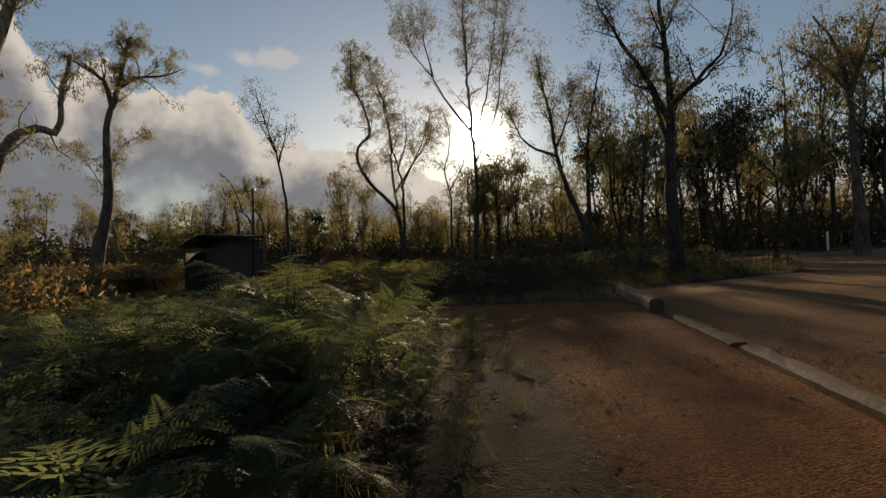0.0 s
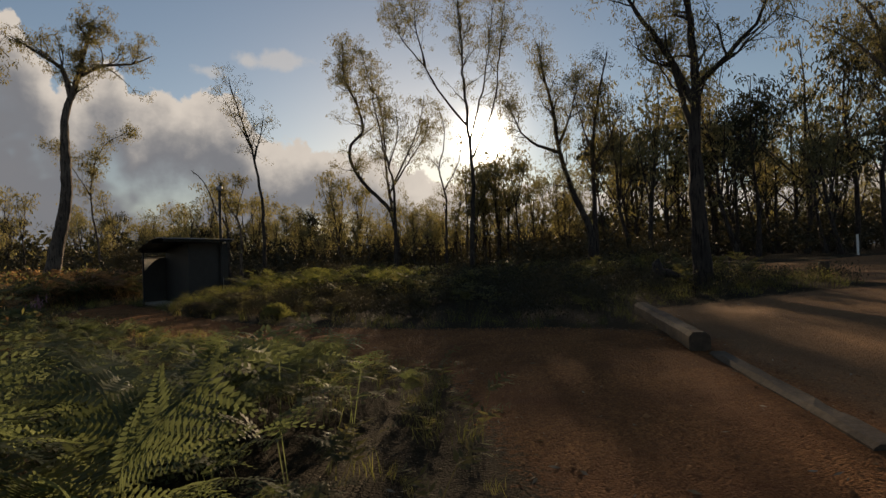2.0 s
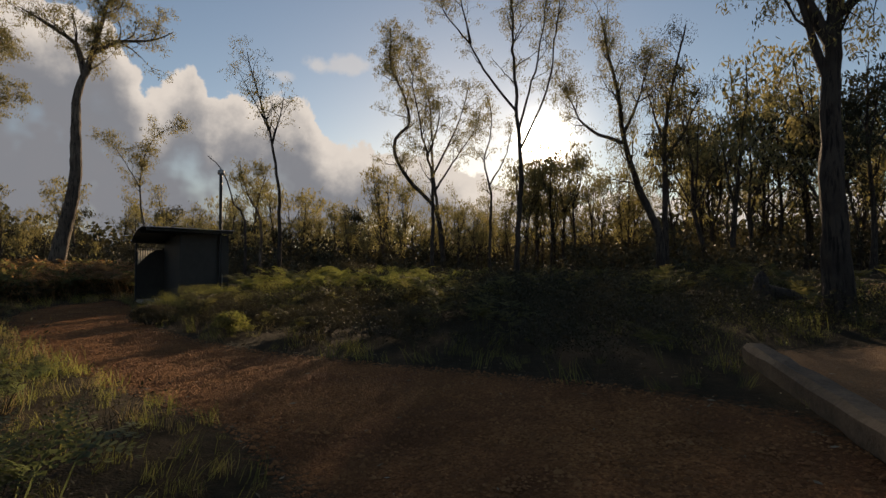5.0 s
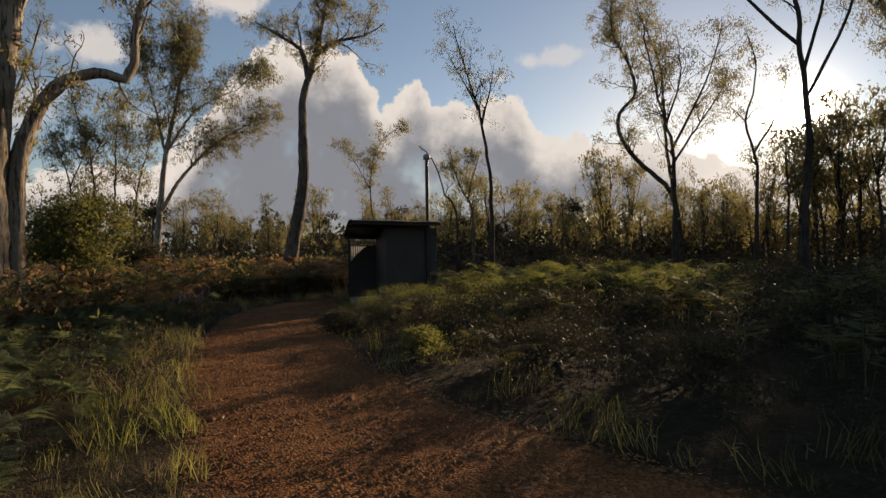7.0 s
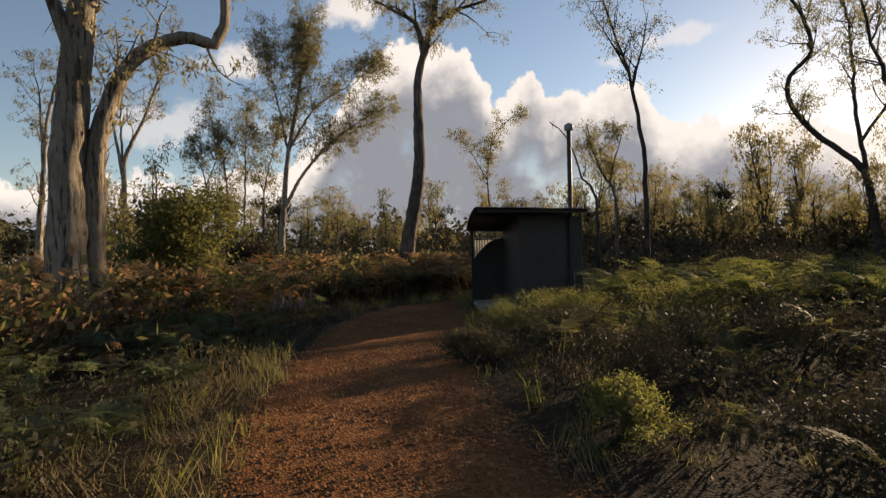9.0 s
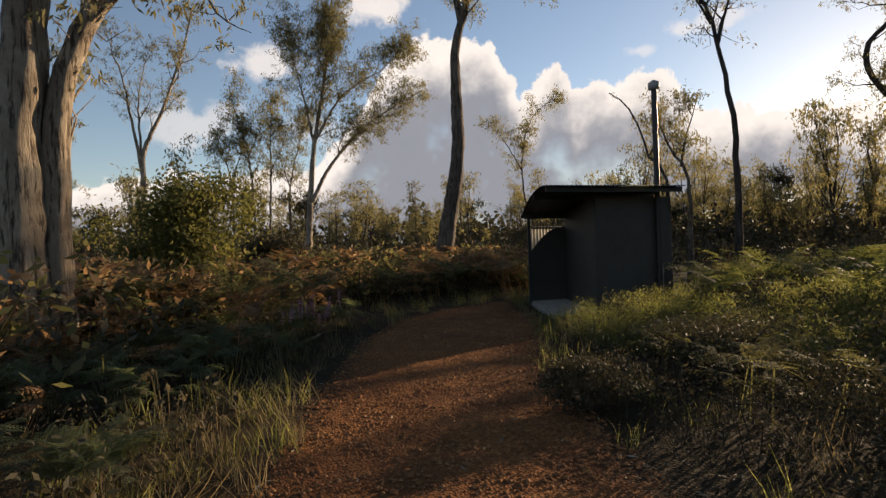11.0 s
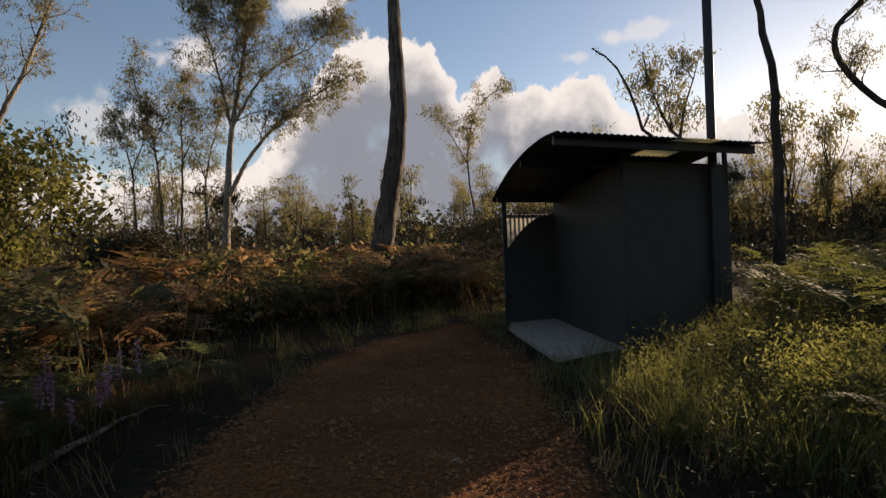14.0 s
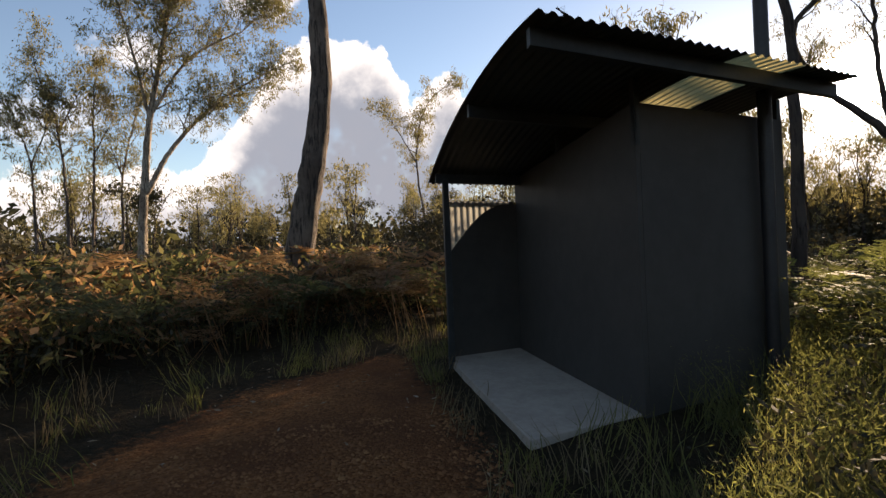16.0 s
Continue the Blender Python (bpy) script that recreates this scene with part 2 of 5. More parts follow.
# green lightened to stand in for sunlight on the bank by the hut
M_LIT_GREEN = leaf_material("seeding grass, sunlight in its colour", (0.065, 0.075, 0.032), (0.12, 0.13, 0.056), (0.22, 0.21, 0.11), 0.55, tint=(1.8, 1.75, 1.1))
# scrub's own dark leaf; also painted shade for some weeds and bushes
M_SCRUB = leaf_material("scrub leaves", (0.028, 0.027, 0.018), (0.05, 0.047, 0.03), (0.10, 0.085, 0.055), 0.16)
M_LITTER = leaf_material("fallen leaves", (0.10, 0.07, 0.04), (0.22, 0.17, 0.11), (0.38, 0.33, 0.26), 0.1)
M_STONE = leaf_material("laterite pebbles", (0.13, 0.055, 0.024), (0.25, 0.112, 0.045), (0.37, 0.19, 0.08), 0.0, 0.85)


# ---- mesh helpers ----
def mesh_from(name, verts, quads, mat, tris=None, smooth_faces=False):
    verts, quads = np.asarray(verts, np.float32).reshape(-1, 3), np.asarray(quads, np.int32).reshape(-1, 4)
    tris = np.zeros((0, 3), np.int32) if tris is None else np.asarray(tris, np.int32).reshape(-1, 3)
    me = bpy.data.meshes.new(name)
    me.vertices.add(len(verts))
    me.vertices.foreach_set("co", verts.ravel())
    me.loops.add(quads.size + tris.size)
    me.loops.foreach_set("vertex_index", np.concatenate([quads.ravel(), tris.ravel()]))
    me.polygons.add(len(quads) + len(tris))
    starts = np.concatenate([np.arange(len(quads)) * 4, quads.size + np.arange(len(tris)) * 3])
    me.polygons.foreach_set("loop_start", starts.astype(np.int32))
    if smooth_faces:
        me.polygons.foreach_set("use_smooth", np.ones(len(quads) + len(tris), bool))
    me.update(calc_edges=True)
    me.validate()
    if mat:
        me.materials.append(mat)
    return me


def part(name, data, mat, parent, label=""):
    """Links a bmesh or a mesh as one object under a thing or a part."""
    if isinstance(data, bmesh.types.BMesh):
        me = bpy.data.meshes.new(name)
        data.to_mesh(me)
        data.free()
        if mat:
            me.materials.append(mat)
    else:
        me = data
    ob = new(name, me)
    ob.parent = parent
    return tagged(ob, label)


def thing(name, place, label, category, group="", kind="", turn=0):
    ob = new(name)
    ob.matrix_world = pose(*place, 0, 0, turn)
    return tagged(ob, label, category, group, kind)


def box(bm, lo, hi, bevel=0.0, fn=None):
    """A box between two corners in bm; fn moves its corners into the world."""
    made = bmesh.ops.create_cube(bm, size=1.0)["verts"]
    for v in made:
        v.co = Vector([lo[i] + (hi[i] - lo[i]) * (v.co[i] + 0.5) for i in range(3)])
    if bevel:
        edges = list({e for v in made for e in v.link_edges})
        made = bmesh.ops.bevel(bm, geom=edges, offset=bevel, segments=2, affect="EDGES", profile=0.5)["verts"]
    if fn:
        for v in {v for v in made if v.is_valid}:
            v.co = fn(*v.co)
    return bm


def tube_arrays(points, radii, sides):
    points, radii = np.asarray(points, float), np.asarray(radii, float)
    d = np.gradient(points, axis=0)
    d /= np.linalg.norm(d, axis=1)[:, None] + 1e-9
    ref = np.tile(np.array([[1.0, 0.13, 0]]) if np.abs(d[:, 2]).mean() > 0.5 else np.array([[0, 0.13, 1.0]]), (len(d), 1))
    a = np.cross(d, ref)
    a /= np.linalg.norm(a, axis=1)[:, None] + 1e-9
    b = np.cross(d, a)
    ang = np.arange(sides) * 2 * math.pi / sides
    ring = a[:, None, :] * np.cos(ang)[None, :, None] + b[:, None, :] * np.sin(ang)[None, :, None]
    v = (points[:, None, :] + ring * radii[:, None, None]).reshape(-1, 3)
    n = len(points)
    i = (np.arange(n - 1)[:, None] * sides + np.arange(sides)[None, :]).ravel()
    j = (np.arange(n - 1)[:, None] * sides + (np.arange(sides)[None, :] + 1) % sides).ravel()
    return v, np.stack([i, i + sides, j + sides, j], 1)[:, ::-1]


class Tubes:
    def __init__(self):
        self.v, self.q, self.n = [], [], 0

    def add(self, points, radii, sides):
        v, q = tube_arrays(points, radii, sides)
        self.v.append(v)
        self.q.append(q + self.n)
        self.n += len(v)

    def mesh(self, name, mat):
        return mesh_from(name, np.concatenate(self.v), np.concatenate(self.q), mat, smooth_faces=True)


def resample(points, step):
    """A Catmull-Rom line through the points."""
    p = np.asarray(points, float)
    if len(p) == 2:
        p = np.array([p[0], (p[0] + p[1]) / 2, p[1]])
    e = np.vstack([2 * p[0] - p[1], p, 2 * p[-1] - p[-2]])
    out = []
    for i in range(1, len(e) - 2):
        n = max(2, int(np.linalg.norm(e[i + 1] - e[i]) / step))
        for t in np.linspace(0, 1, n, endpoint=False):
            out.append(0.5 * ((2 * e[i]) + (-e[i - 1] + e[i + 1]) * t + (2 * e[i - 1] - 5 * e[i] + 4 * e[i + 1] - e[i + 2]) * t * t + (-e[i - 1] + 3 * e[i] - 3 * e[i + 1] + e[i + 2]) * t ** 3))
    out.append(p[-1])
    return np.array(out)


def leaf_cloud(rng, centres, spread, count, length, width, droop=0.7):
    """Rhombic leaves scattered about the centres, hanging more or less."""
    centres = np.asarray(centres, float)
    n = len(centres) * count
    c = np.repeat(centres, count, axis=0) + rng.normal(0, 1, (n, 3)) * np.asarray(spread)
    d = rng.normal(0, 1, (n, 3))
    d[:, 2] -= droop * 2.2
    d /= np.linalg.norm(d, axis=1)[:, None]
    s = np.cross(d, rng.normal(0, 1, (n, 3)))
    s /= np.linalg.norm(s, axis=1)[:, None] + 1e-9
    size = rng.uniform(0.65, 1.25, n)[:, None]
    l, w = d * length * size, s * width * size
    v = np.stack([c, c + l * 0.45 + w * 0.5, c + l, c + l * 0.45 - w * 0.5], 1).reshape(-1, 3)
    return v, np.arange(n * 4).reshape(-1, 4)


# ---- lie of the land ----
def land(x, y):
    """Height of the ground: level along the track, rising towards the car park."""
    x, y = np.asarray(x, float), np.asarray(y, float)
    rise = 1.15 * (1 - np.exp(-0.065 * np.log1p(np.exp(np.clip((x - 0.6) * 1.5, -40, 400))) / 1.5))
    return rise + 0.03 * np.sin(x * 0.9 + y * 0.4) * np.sin(y * 0.7 - x * 0.3)


TRACK = np.array([(2.2, -14.0), (2.3, 0.0), (2.7, 6.0), (2.2, 10.6), (0.2, 12.4), (-2.6, 13.7), (-4.0, 14.6), (-6.2, 16.0), (-8.5, 18.1), (-10.5, 20.3), (-12.0, 22.3), (-13.0, 23.9), (-13.6, 25.4)])
TRACK_HALF = np.array([1.5, 1.5, 1.5, 1.8, 1.5, 1.15, 1.1, 1.15, 1.2, 1.35, 1.4, 1.0, 0.3])


def polyline_gap(x, y, line, half):
    best = np.full(np.shape(x), 1e9)
    for (a, b, ha, hb) in zip(line[:-1], line[1:], half[:-1], half[1:]):
        d = b - a
        t = np.clip(((x - a[0]) * d[0] + (y - a[1]) * d[1]) / (d @ d), 0, 1)
        best = np.minimum(best, np.hypot(x - a[0] - t * d[0], y - a[1] - t * d[1]) - (ha + (hb - ha) * t))
    return best


def bare(x, y):
    """Distance to the bare earth of track and car park; under zero inside it."""
    x, y = np.asarray(x, float), np.asarray(y, float)
    gap = polyline_gap(x, y, TRACK, TRACK_HALF)
    kerb_x = 3.1 + 0.155 * (y - 3.7)
    park = np.maximum(kerb_x - x, y - (14.3 + 0.10 * (x - 4)))
    road = np.abs(y - (24.5 + 0.35 * (x - 16))) - 4.0
    road = np.maximum(road, 11.5 + 0.25 * (y - 16) - x)
    join = np.maximum(np.maximum(11.5 - x, y - 26), 12 - y)
    return np.minimum(np.minimum(gap, park), np.minimum(road, join))


def build_ground():
    def axis(lo, hi, c0, c1, fine):
        return np.concatenate([-np.geomspace(-lo + c0 + 1, 1, 24)[:-1] + c0 + 1, np.arange(c0, c1, fine), np.geomspace(1, hi - c1 + 1, 24) + c1 - 1])
    xs, ys = axis(-600, 600, -26.0, 26.0, 0.25), axis(-200, 1200, -6.0, 40.0, 0.25)
    gx, gy = np.meshgrid(xs, ys)
    gz = land(gx, gy)
    b = bare(gx, gy)
    near = (np.abs(gx) < 26) & (gy > -6) & (gy < 40)
    rng = np.random.default_rng(3)
    gz = gz + np.where(near, rng.normal(0, 0.006, gx.shape), 0) + np.where(near & (b > 0), 0.05 * np.clip(b, 0, 1), 0)
    v = np.stack([gx, gy, gz], -1).reshape(-1, 3)
    nx = len(xs)
    i = (np.arange(len(ys) - 1)[:, None] * nx + np.arange(nx - 1)[None, :]).ravel()
    me = mesh_from("ground", v, np.stack([i, i + 1, i + nx + 1, i + nx], 1), M_GROUND, smooth_faces=True)
    att = me.attributes.new("track", "FLOAT", "POINT")
    att.data.foreach_set("value", np.clip(0.5 - b.ravel() * 0.8, 0, 1).astype(np.float32))
    tagged(new("ground", me), "reddish-brown gravel and leaf litter bush ground", "ground", kind="structure")


build_ground()


# ---- trees ----
def grow(seed, stems, radius, leafy=1.0, leaf=(0.15, 0.036), clump=44, spread=0.22, twig=1.0, lowest=0.45, top_taper=0.16, light=False):
    """Stems are lines of points; limbs, twigs and leaf clumps grow from their upper part. Returns wood and leaves."""
    rng = np.random.default_rng(seed)
    wood, centres = Tubes(), []
    height = max(p[2] for s in stems for p in s)
    for k, line in enumerate(stems):
        if k == 0:
            line = [(line[0][0], line[0][1], -0.3)] + [p for p in line if p[2] > 0.6]
        pts = resample(line, 1.4 if light else 0.5)
        n = len(pts)
        pts[1:] += rng.normal(0, 0.02 + 0.0015 * height, (n - 1, 3)) * np.linspace(0.3, 1, n - 1)[:, None]
        f = np.linspace(0, 1, n)
        r0 = radius if k == 0 else radius * (0.62 if k == 1 else 0.5) * (1 - 0.45 * min(1, line[0][2] / height))
        r = r0 * (1 - (1 - top_taper) * f ** 0.9)
        if k == 0:
            r = r * (1 + 0.45 * np.exp(-np.arange(n) * 0.5 / 0.6))
        if r0 > 0.18:
            pts = resample(line, 0.3)
            pts[1:] += rng.normal(0, 0.012, (len(pts) - 1, 3))
            wood.add(pts, np.interp(np.linspace(0, 1, len(pts)), f, r), 18)
            tv = wood.v[-1].reshape(len(pts), 18, 3)
            lump = np.array([[noise.noise(Vector((i * 0.06 + k * 9.1, j * 0.9, seed))) for j in range(18)] for i in range(len(pts))])
            axis = tv.mean(1, keepdims=True)
            wood.v[-1] = (axis + (tv - axis) * (1 + 0.16 * lump + 0.05 * rng.normal(0, 1, lump.shape))[:, :, None]).reshape(-1, 3)
            n = len(pts)
            f = np.linspace(0, 1, n)
            r = r0 * (1 - (1 - top_taper) * f ** 0.9)
        else:
            wood.add(pts, r, 5 if light else 8)
        start = lowest if k == 0 else 0.25
        total = np.linalg.norm(np.diff(pts, axis=0), axis=1).sum()
        for b in range(int(3 + total * 0.9 * leafy)):
            g = start + (1 - start) * rng.random() ** 0.7
            i = min(n - 2, int(g * (n - 1)))
            ax = pts[i + 1] - pts[i]
            ax /= np.linalg.norm(ax)
            out = np.cross(ax, rng.normal(0, 1, 3))
            out /= np.linalg.norm(out)
            d = ax * 0.6 + out * rng.uniform(0.6, 1.1)
            d[2] += 0.25
            d /= np.linalg.norm(d)
            length = twig * rng.uniform(0.5, 1.15) * (0.10 * height + 0.6) * (1.15 - 0.5 * g)
            p, line2 = pts[i].copy(), [pts[i].copy()]
            for s in range(6):
                d = d + rng.normal(0, 0.2, 3) + np.array([0, 0, 0.10])
                d /= np.linalg.norm(d)
                p = p + d * length / 6
                line2.append(p.copy())
            ends = line2[::2] if light else line2
            line2 = np.array(line2)
            rb = min(r[i] * 0.55, 0.014 + 0.02 * length)
            wood.add(ends, np.linspace(rb, 0.006, len(ends)), 3 if light else 4)
            for s in range(2 if light else 5):
                j = rng.integers(1, 7)
                d2 = rng.normal(0, 1, 3) + (line2[j] - line2[0]) / length
                d2 /= np.linalg.norm(d2)
                q = line2[j] + d2 * rng.uniform(0.3, 0.5) * length
                mid = (line2[j] + q) / 2 + rng.normal(0, 0.06, 3) * length
                if not light or s == 0:
                    wood.add([line2[j], mid, q], [rb * 0.4, rb * 0.25, 0.004], 3)
                if rng.random() < (0.9 if light else 0.62) * leafy:
                    centres.append(q)
            if rng.random() < 0.8 * leafy:
                centres.append(line2[-1])
    if not centres:
        return wood, None
    centres = np.repeat(np.array(centres), 4, axis=0)
    centres += rng.normal(0, 1, centres.shape) * (spread * 0.72, spread * 0.72, spread * 0.5)
    v, q = leaf_cloud(rng, centres, (spread * 0.34, spread * 0.34, spread * 0.36), max(2, clump // 4), *leaf)
    return wood, (v, q)


def tree(name, place, stems, seed, radius, label, bark=None, leaves=None, category="tree", group="", **shape):
    x, y = place
    root = thing(name, (x, y, float(land(x, y))), label, category, group)
    wood, lv = grow(seed, stems, radius, **shape)
    part("trunk", wood.mesh("trunk", bark or M_BARK), None, root)
    if lv:
        part("crown", mesh_from("crown", lv[0], lv[1], leaves or M_LEAF), None, root)
    return root


tree("gum_tree", (-19.1, 28.7), [[(0.0, 0.0, 1.0), (0.2, 0.2, 2.8), (0.5, 0.5, 5.4), (0.5, 0.5, 9.2), (0.8, 0.8, 10.9), (1.1, 1.1, 12.7), (1.4, 1.4, 14.7)], [(0.7, 0.7, 10.5), (0.4, 0.5, 11.9), (-0.2, -0.2, 12.4), (-1.0, -1.1, 13.0)], [(1.0, 1.0, 11.7), (1.7, 1.6, 12.4), (2.8, 2.5, 12.8), (3.6, 3.1, 13.5)]], 11, 0.40, "tall bent grey gum tree with bare trunk and high crown", leafy=1.6, lowest=0.72, leaf=(0.13, 0.032), clump=60)
tree("gum_tree", (-45.1, 38.0), [[(0.0, 0.0, 2.9), (0.1, 0.2, 6.4), (0.3, 0.6, 11.1), (0.8, 1.3, 15.8), (1.1, 1.9, 20.1), (1.3, 2.2, 23.9)], [(0.2, 0.3, 6.1), (1.0, 1.7, 9.2), (2.6, 4.1, 12.5), (4.7, 6.8, 14.9), (5.9, 8.2, 15.8)], [(0.4, 0.7, 11.5), (1.6, 2.7, 15.4), (3.6, 5.5, 17.8), (5.2, 7.4, 20.2)], [(0.3, 0.6, 11.1), (-0.2, -0.4, 16.7), (-0.8, -1.4, 20.8)]], 12, 0.34, "large spreading gum tree with forked trunk and airy crown", bark=M_PALE_BARK, leafy=2.6, leaf=(0.24, 0.062), spread=0.42, clump=48, lowest=0.45, twig=1.2)
tree("gum_tree", (-13.5, 15.1), [[(0.0, 0.0, 1.4), (0.0, 0.0, 2.4), (0.0, 0.0, 3.4), (0.0, 0.1, 4.8), (0.0, 0.2, 5.8), (0.05, 0.35, 7.0), (0.3, 0.55, 8.4), (0.7, 0.9, 10.2), (0.9, 1.2, 12.2)], [(0.05, 0.36, -0.2), (0.06, 0.36, 1.6), (0.06, 0.38, 2.9), (0.1, 0.46, 3.9), (0.13, 0.72, 4.8), (0.2, 1.1, 5.5), (0.35, 1.6, 5.9), (0.5, 2.05, 6.02), (0.6, 2.4, 5.98), (0.66, 2.58, 6.4), (0.7, 2.66, 7.4), (0.85, 2.9, 8.8)], [(0.0, 0.1, 5.3), (-0.1, -0.25, 6.5), (-0.15, -0.6, 7.8), (-0.3, -1.1, 9.6)]], 13, 0.37, "massive old gum tree with thick peeling grey bark", bark=M_PALE_BARK, leafy=0.8, lowest=0.6, top_taper=0.3)
tree("gum_tree", (-8.95, 30.2), [[(0.0, 0.0, 0.6), (0.0, 0.0, 2.6), (0.0, 0.0, 4.3), (-0.15, 0.0, 5.7), (-0.55, 0.0, 7.7), (-1.15, -0.1, 9.7), (-1.5, -0.2, 11.4)], [(-0.4, 0.0, 7.0), (-0.1, 0.1, 8.4), (0.1, 0.2, 9.6)], [(-0.55, 0.0, 7.7), (-1.3, -0.2, 9.3), (-2.0, -0.4, 10.6)]], 14, 0.12, "thin young gum tree with sparse twigs behind the toilet hut", bark=M_DARK_BARK, leafy=1.0, lowest=0.6, leaf=(0.11, 0.03), clump=30)
tree("gum_tree", (-4.1, 55.1), [[(0.0, 0.0, 0.9), (-0.4, 0.0, 5.1), (-1.0, -0.1, 6.9), (-3.1, -0.4, 9.1), (-4.4, -0.6, 11.3), (-4.4, -0.6, 13.1), (-3.2, -0.4, 14.6), (-3.7, -0.5, 17.2), (-4.8, -0.7, 19.7), (-4.9, -0.7, 23.5)], [(-0.5, 0.0, 6.4), (-1.0, -0.1, 10.0), (-1.1, -0.1, 13.2), (-1.4, -0.1, 16.9), (-2.4, -0.3, 19.8), (-3.2, -0.4, 22.7)], [(-0.8, -0.1, 8.2), (1.1, 0.1, 11.2), (2.7, 0.2, 13.6), (3.5, 0.2, 15.6)]], 15, 0.27, "crooked gum tree with an S-bent dark stem", bark=M_DARK_BARK, leafy=1.7, lowest=0.4, leaf=(0.2, 0.05), spread=0.34)
tree("gum_tree", (2.2, 35.6), [[(0.0, 0.0, 1.7), (0.2, 0.0, 5.3), (0.2, 0.0, 6.9), (-0.1, 0.0, 11.5), (-0.2, 0.0, 14.5), (-0.3, 0.0, 18.1), (-0.3, 0.0, 20.3)], [(0.0, 0.0, 9.7), (-1.5, 0.0, 11.6), (-2.6, 0.0, 13.6), (-3.2, 0.0, 14.4), (-3.9, -0.1, 15.2), (-4.3, -0.1, 16.7), (-4.6, -0.1, 18.5)], [(0.1, 0.0, 8.5), (1.2, -0.1, 12.8), (1.6, -0.2, 15.3), (2.0, -0.2, 17.9), (2.2, -0.2, 19.7)], [(0.2, 0.0, 7.6), (1.6, -0.2, 10.6), (2.0, -0.2, 12.9), (2.4, -0.2, 15.9), (2.8, -0.3, 18.9)], [(-2.5, 0.0, 13.6), (-3.1, 0.0, 16.6), (-2.8, 0.0, 18.9)]], 16, 0.17, "slender gum tree with many upright stems against the sun", bark=M_DARK_BARK, leafy=1.7, lowest=0.5, spread=0.26, twig=0.95, leaf=(0.13, 0.034))
tree("gum_tree", (-2.8, 38.0), [[(0.0, 0.0, 1.9), (0.0, 0.0, 6.5), (-0.6, -0.1, 9.2), (-1.0, -0.2, 11.6), (-1.4, -0.2, 13.5)], [(-0.1, 0.0, 6.5), (1.2, 0.0, 9.0), (2.0, 0.1, 11.2), (2.3, 0.1, 12.7)], [(-0.2, -0.1, 8.1), (0.4, 0.0, 10.0), (0.3, 0.0, 12.2)]], 51, 0.15, "small spreading gum tree with lacy foliage", bark=M_DARK_BARK, leafy=1.1, lowest=0.3, spread=0.3, twig=1.2, leaf=(0.14, 0.04))
tree("gum_tree", (0.6, 39.1), [[(0.0, 0.0, 1.8), (0.1, 0.0, 5.6), (-0.3, 0.0, 7.8), (0.2, 0.0, 10.2), (-0.2, 0.0, 12.0)], [(0.0, 0.0, 6.2), (1.1, 0.0, 8.3), (1.4, 0.0, 10.1)]], 52, 0.12, "thin gum sapling with fine foliage", bark=M_DARK_BARK, leafy=0.5, lowest=0.3, spread=0.26, twig=1.0, leaf=(0.14, 0.04))
tree("gum_tree", (9.9, 36.5), [[(0.0, 0.0, 2.5), (-1.0, 0.3, 5.2), (-1.7, 0.4, 7.8), (-2.0, 0.5, 10.6), (-2.5, 0.6, 12.8), (-2.8, 0.7, 15.0)], [(-1.6, 0.4, 7.6), (-3.4, 0.8, 8.5), (-4.3, 0.9, 9.7), (-4.9, 1.0, 11.3)], [(-1.7, 0.4, 8.2), (-0.8, 0.2, 10.4), (-0.3, 0.1, 12.7)]], 17, 0.26, "leaning gum tree with twisted limbs", bark=M_DARK_BARK, leafy=2.2, lowest=0.28, spread=0.34)
tree("gum_tree", (10.5, 37.4), [[(0.0, 0.0, 2.2), (0.0, 0.0, 5.2), (0.0, -0.1, 8.2), (0.5, -0.2, 11.3), (1.1, -0.4, 14.2)], [(0.0, 0.0, 6.7), (1.0, -0.4, 8.3), (1.7, -0.6, 10.2)], [(0.0, -0.1, 7.6), (-0.7, 0.2, 10.1), (-1.1, 0.3, 12.6)]], 18, 0.22, "dark upright gum tree with dense foliage", bark=M_DARK_BARK, leaves=M_LEAF_SHADE, leafy=1.5, lowest=0.3, spread=0.36, clump=40)
tree("gum_tree", (7.6, 17.1), [[(0.0, 0.0, 0.5), (-0.1, 0.0, 3.8), (0.0, 0.0, 5.7), (-0.1, 0.0, 7.7), (-0.2, 0.1, 9.0), (-0.2, 0.1, 10.7)], [(0.0, 0.0, 5.0), (-0.7, 0.3, 6.8), (-1.4, 0.6, 8.2), (-2.1, 0.8, 9.7)], [(0.0, 0.0, 5.6), (1.0, -0.5, 6.6), (1.5, -0.8, 7.4), (1.7, -0.9, 8.5)], [(-0.1, 0.0, 4.4), (-0.5, 0.2, 6.0), (-0.7, 0.3, 7.4)]], 19, 0.24, "forked dark gum tree beside the gravel car park", bark=M_DARK_BARK, leafy=1.5, lowest=0.45, leaf=(0.11, 0.028), clump=56, twig=1.2)
tree("gum_tree", (-39.1, 23.5), [[(0.0, 0.0, 5.8), (0.0, 0.1, 8.0), (0.3, 1.2, 10.9), (0.6, 2.3, 14.6), (0.8, 2.8, 17.0)], [(0.0, -0.1, 7.0), (-0.2, -0.9, 12.2), (-0.3, -1.8, 15.0)], [(0.0, -0.1, 7.7), (0.0, -0.1, 11.4), (0.1, 0.5, 14.3)]], 20, 0.22, "pale-limbed gum tree lit by the low sun", bark=M_PALE_BARK, leafy=1.1, lowest=0.5)
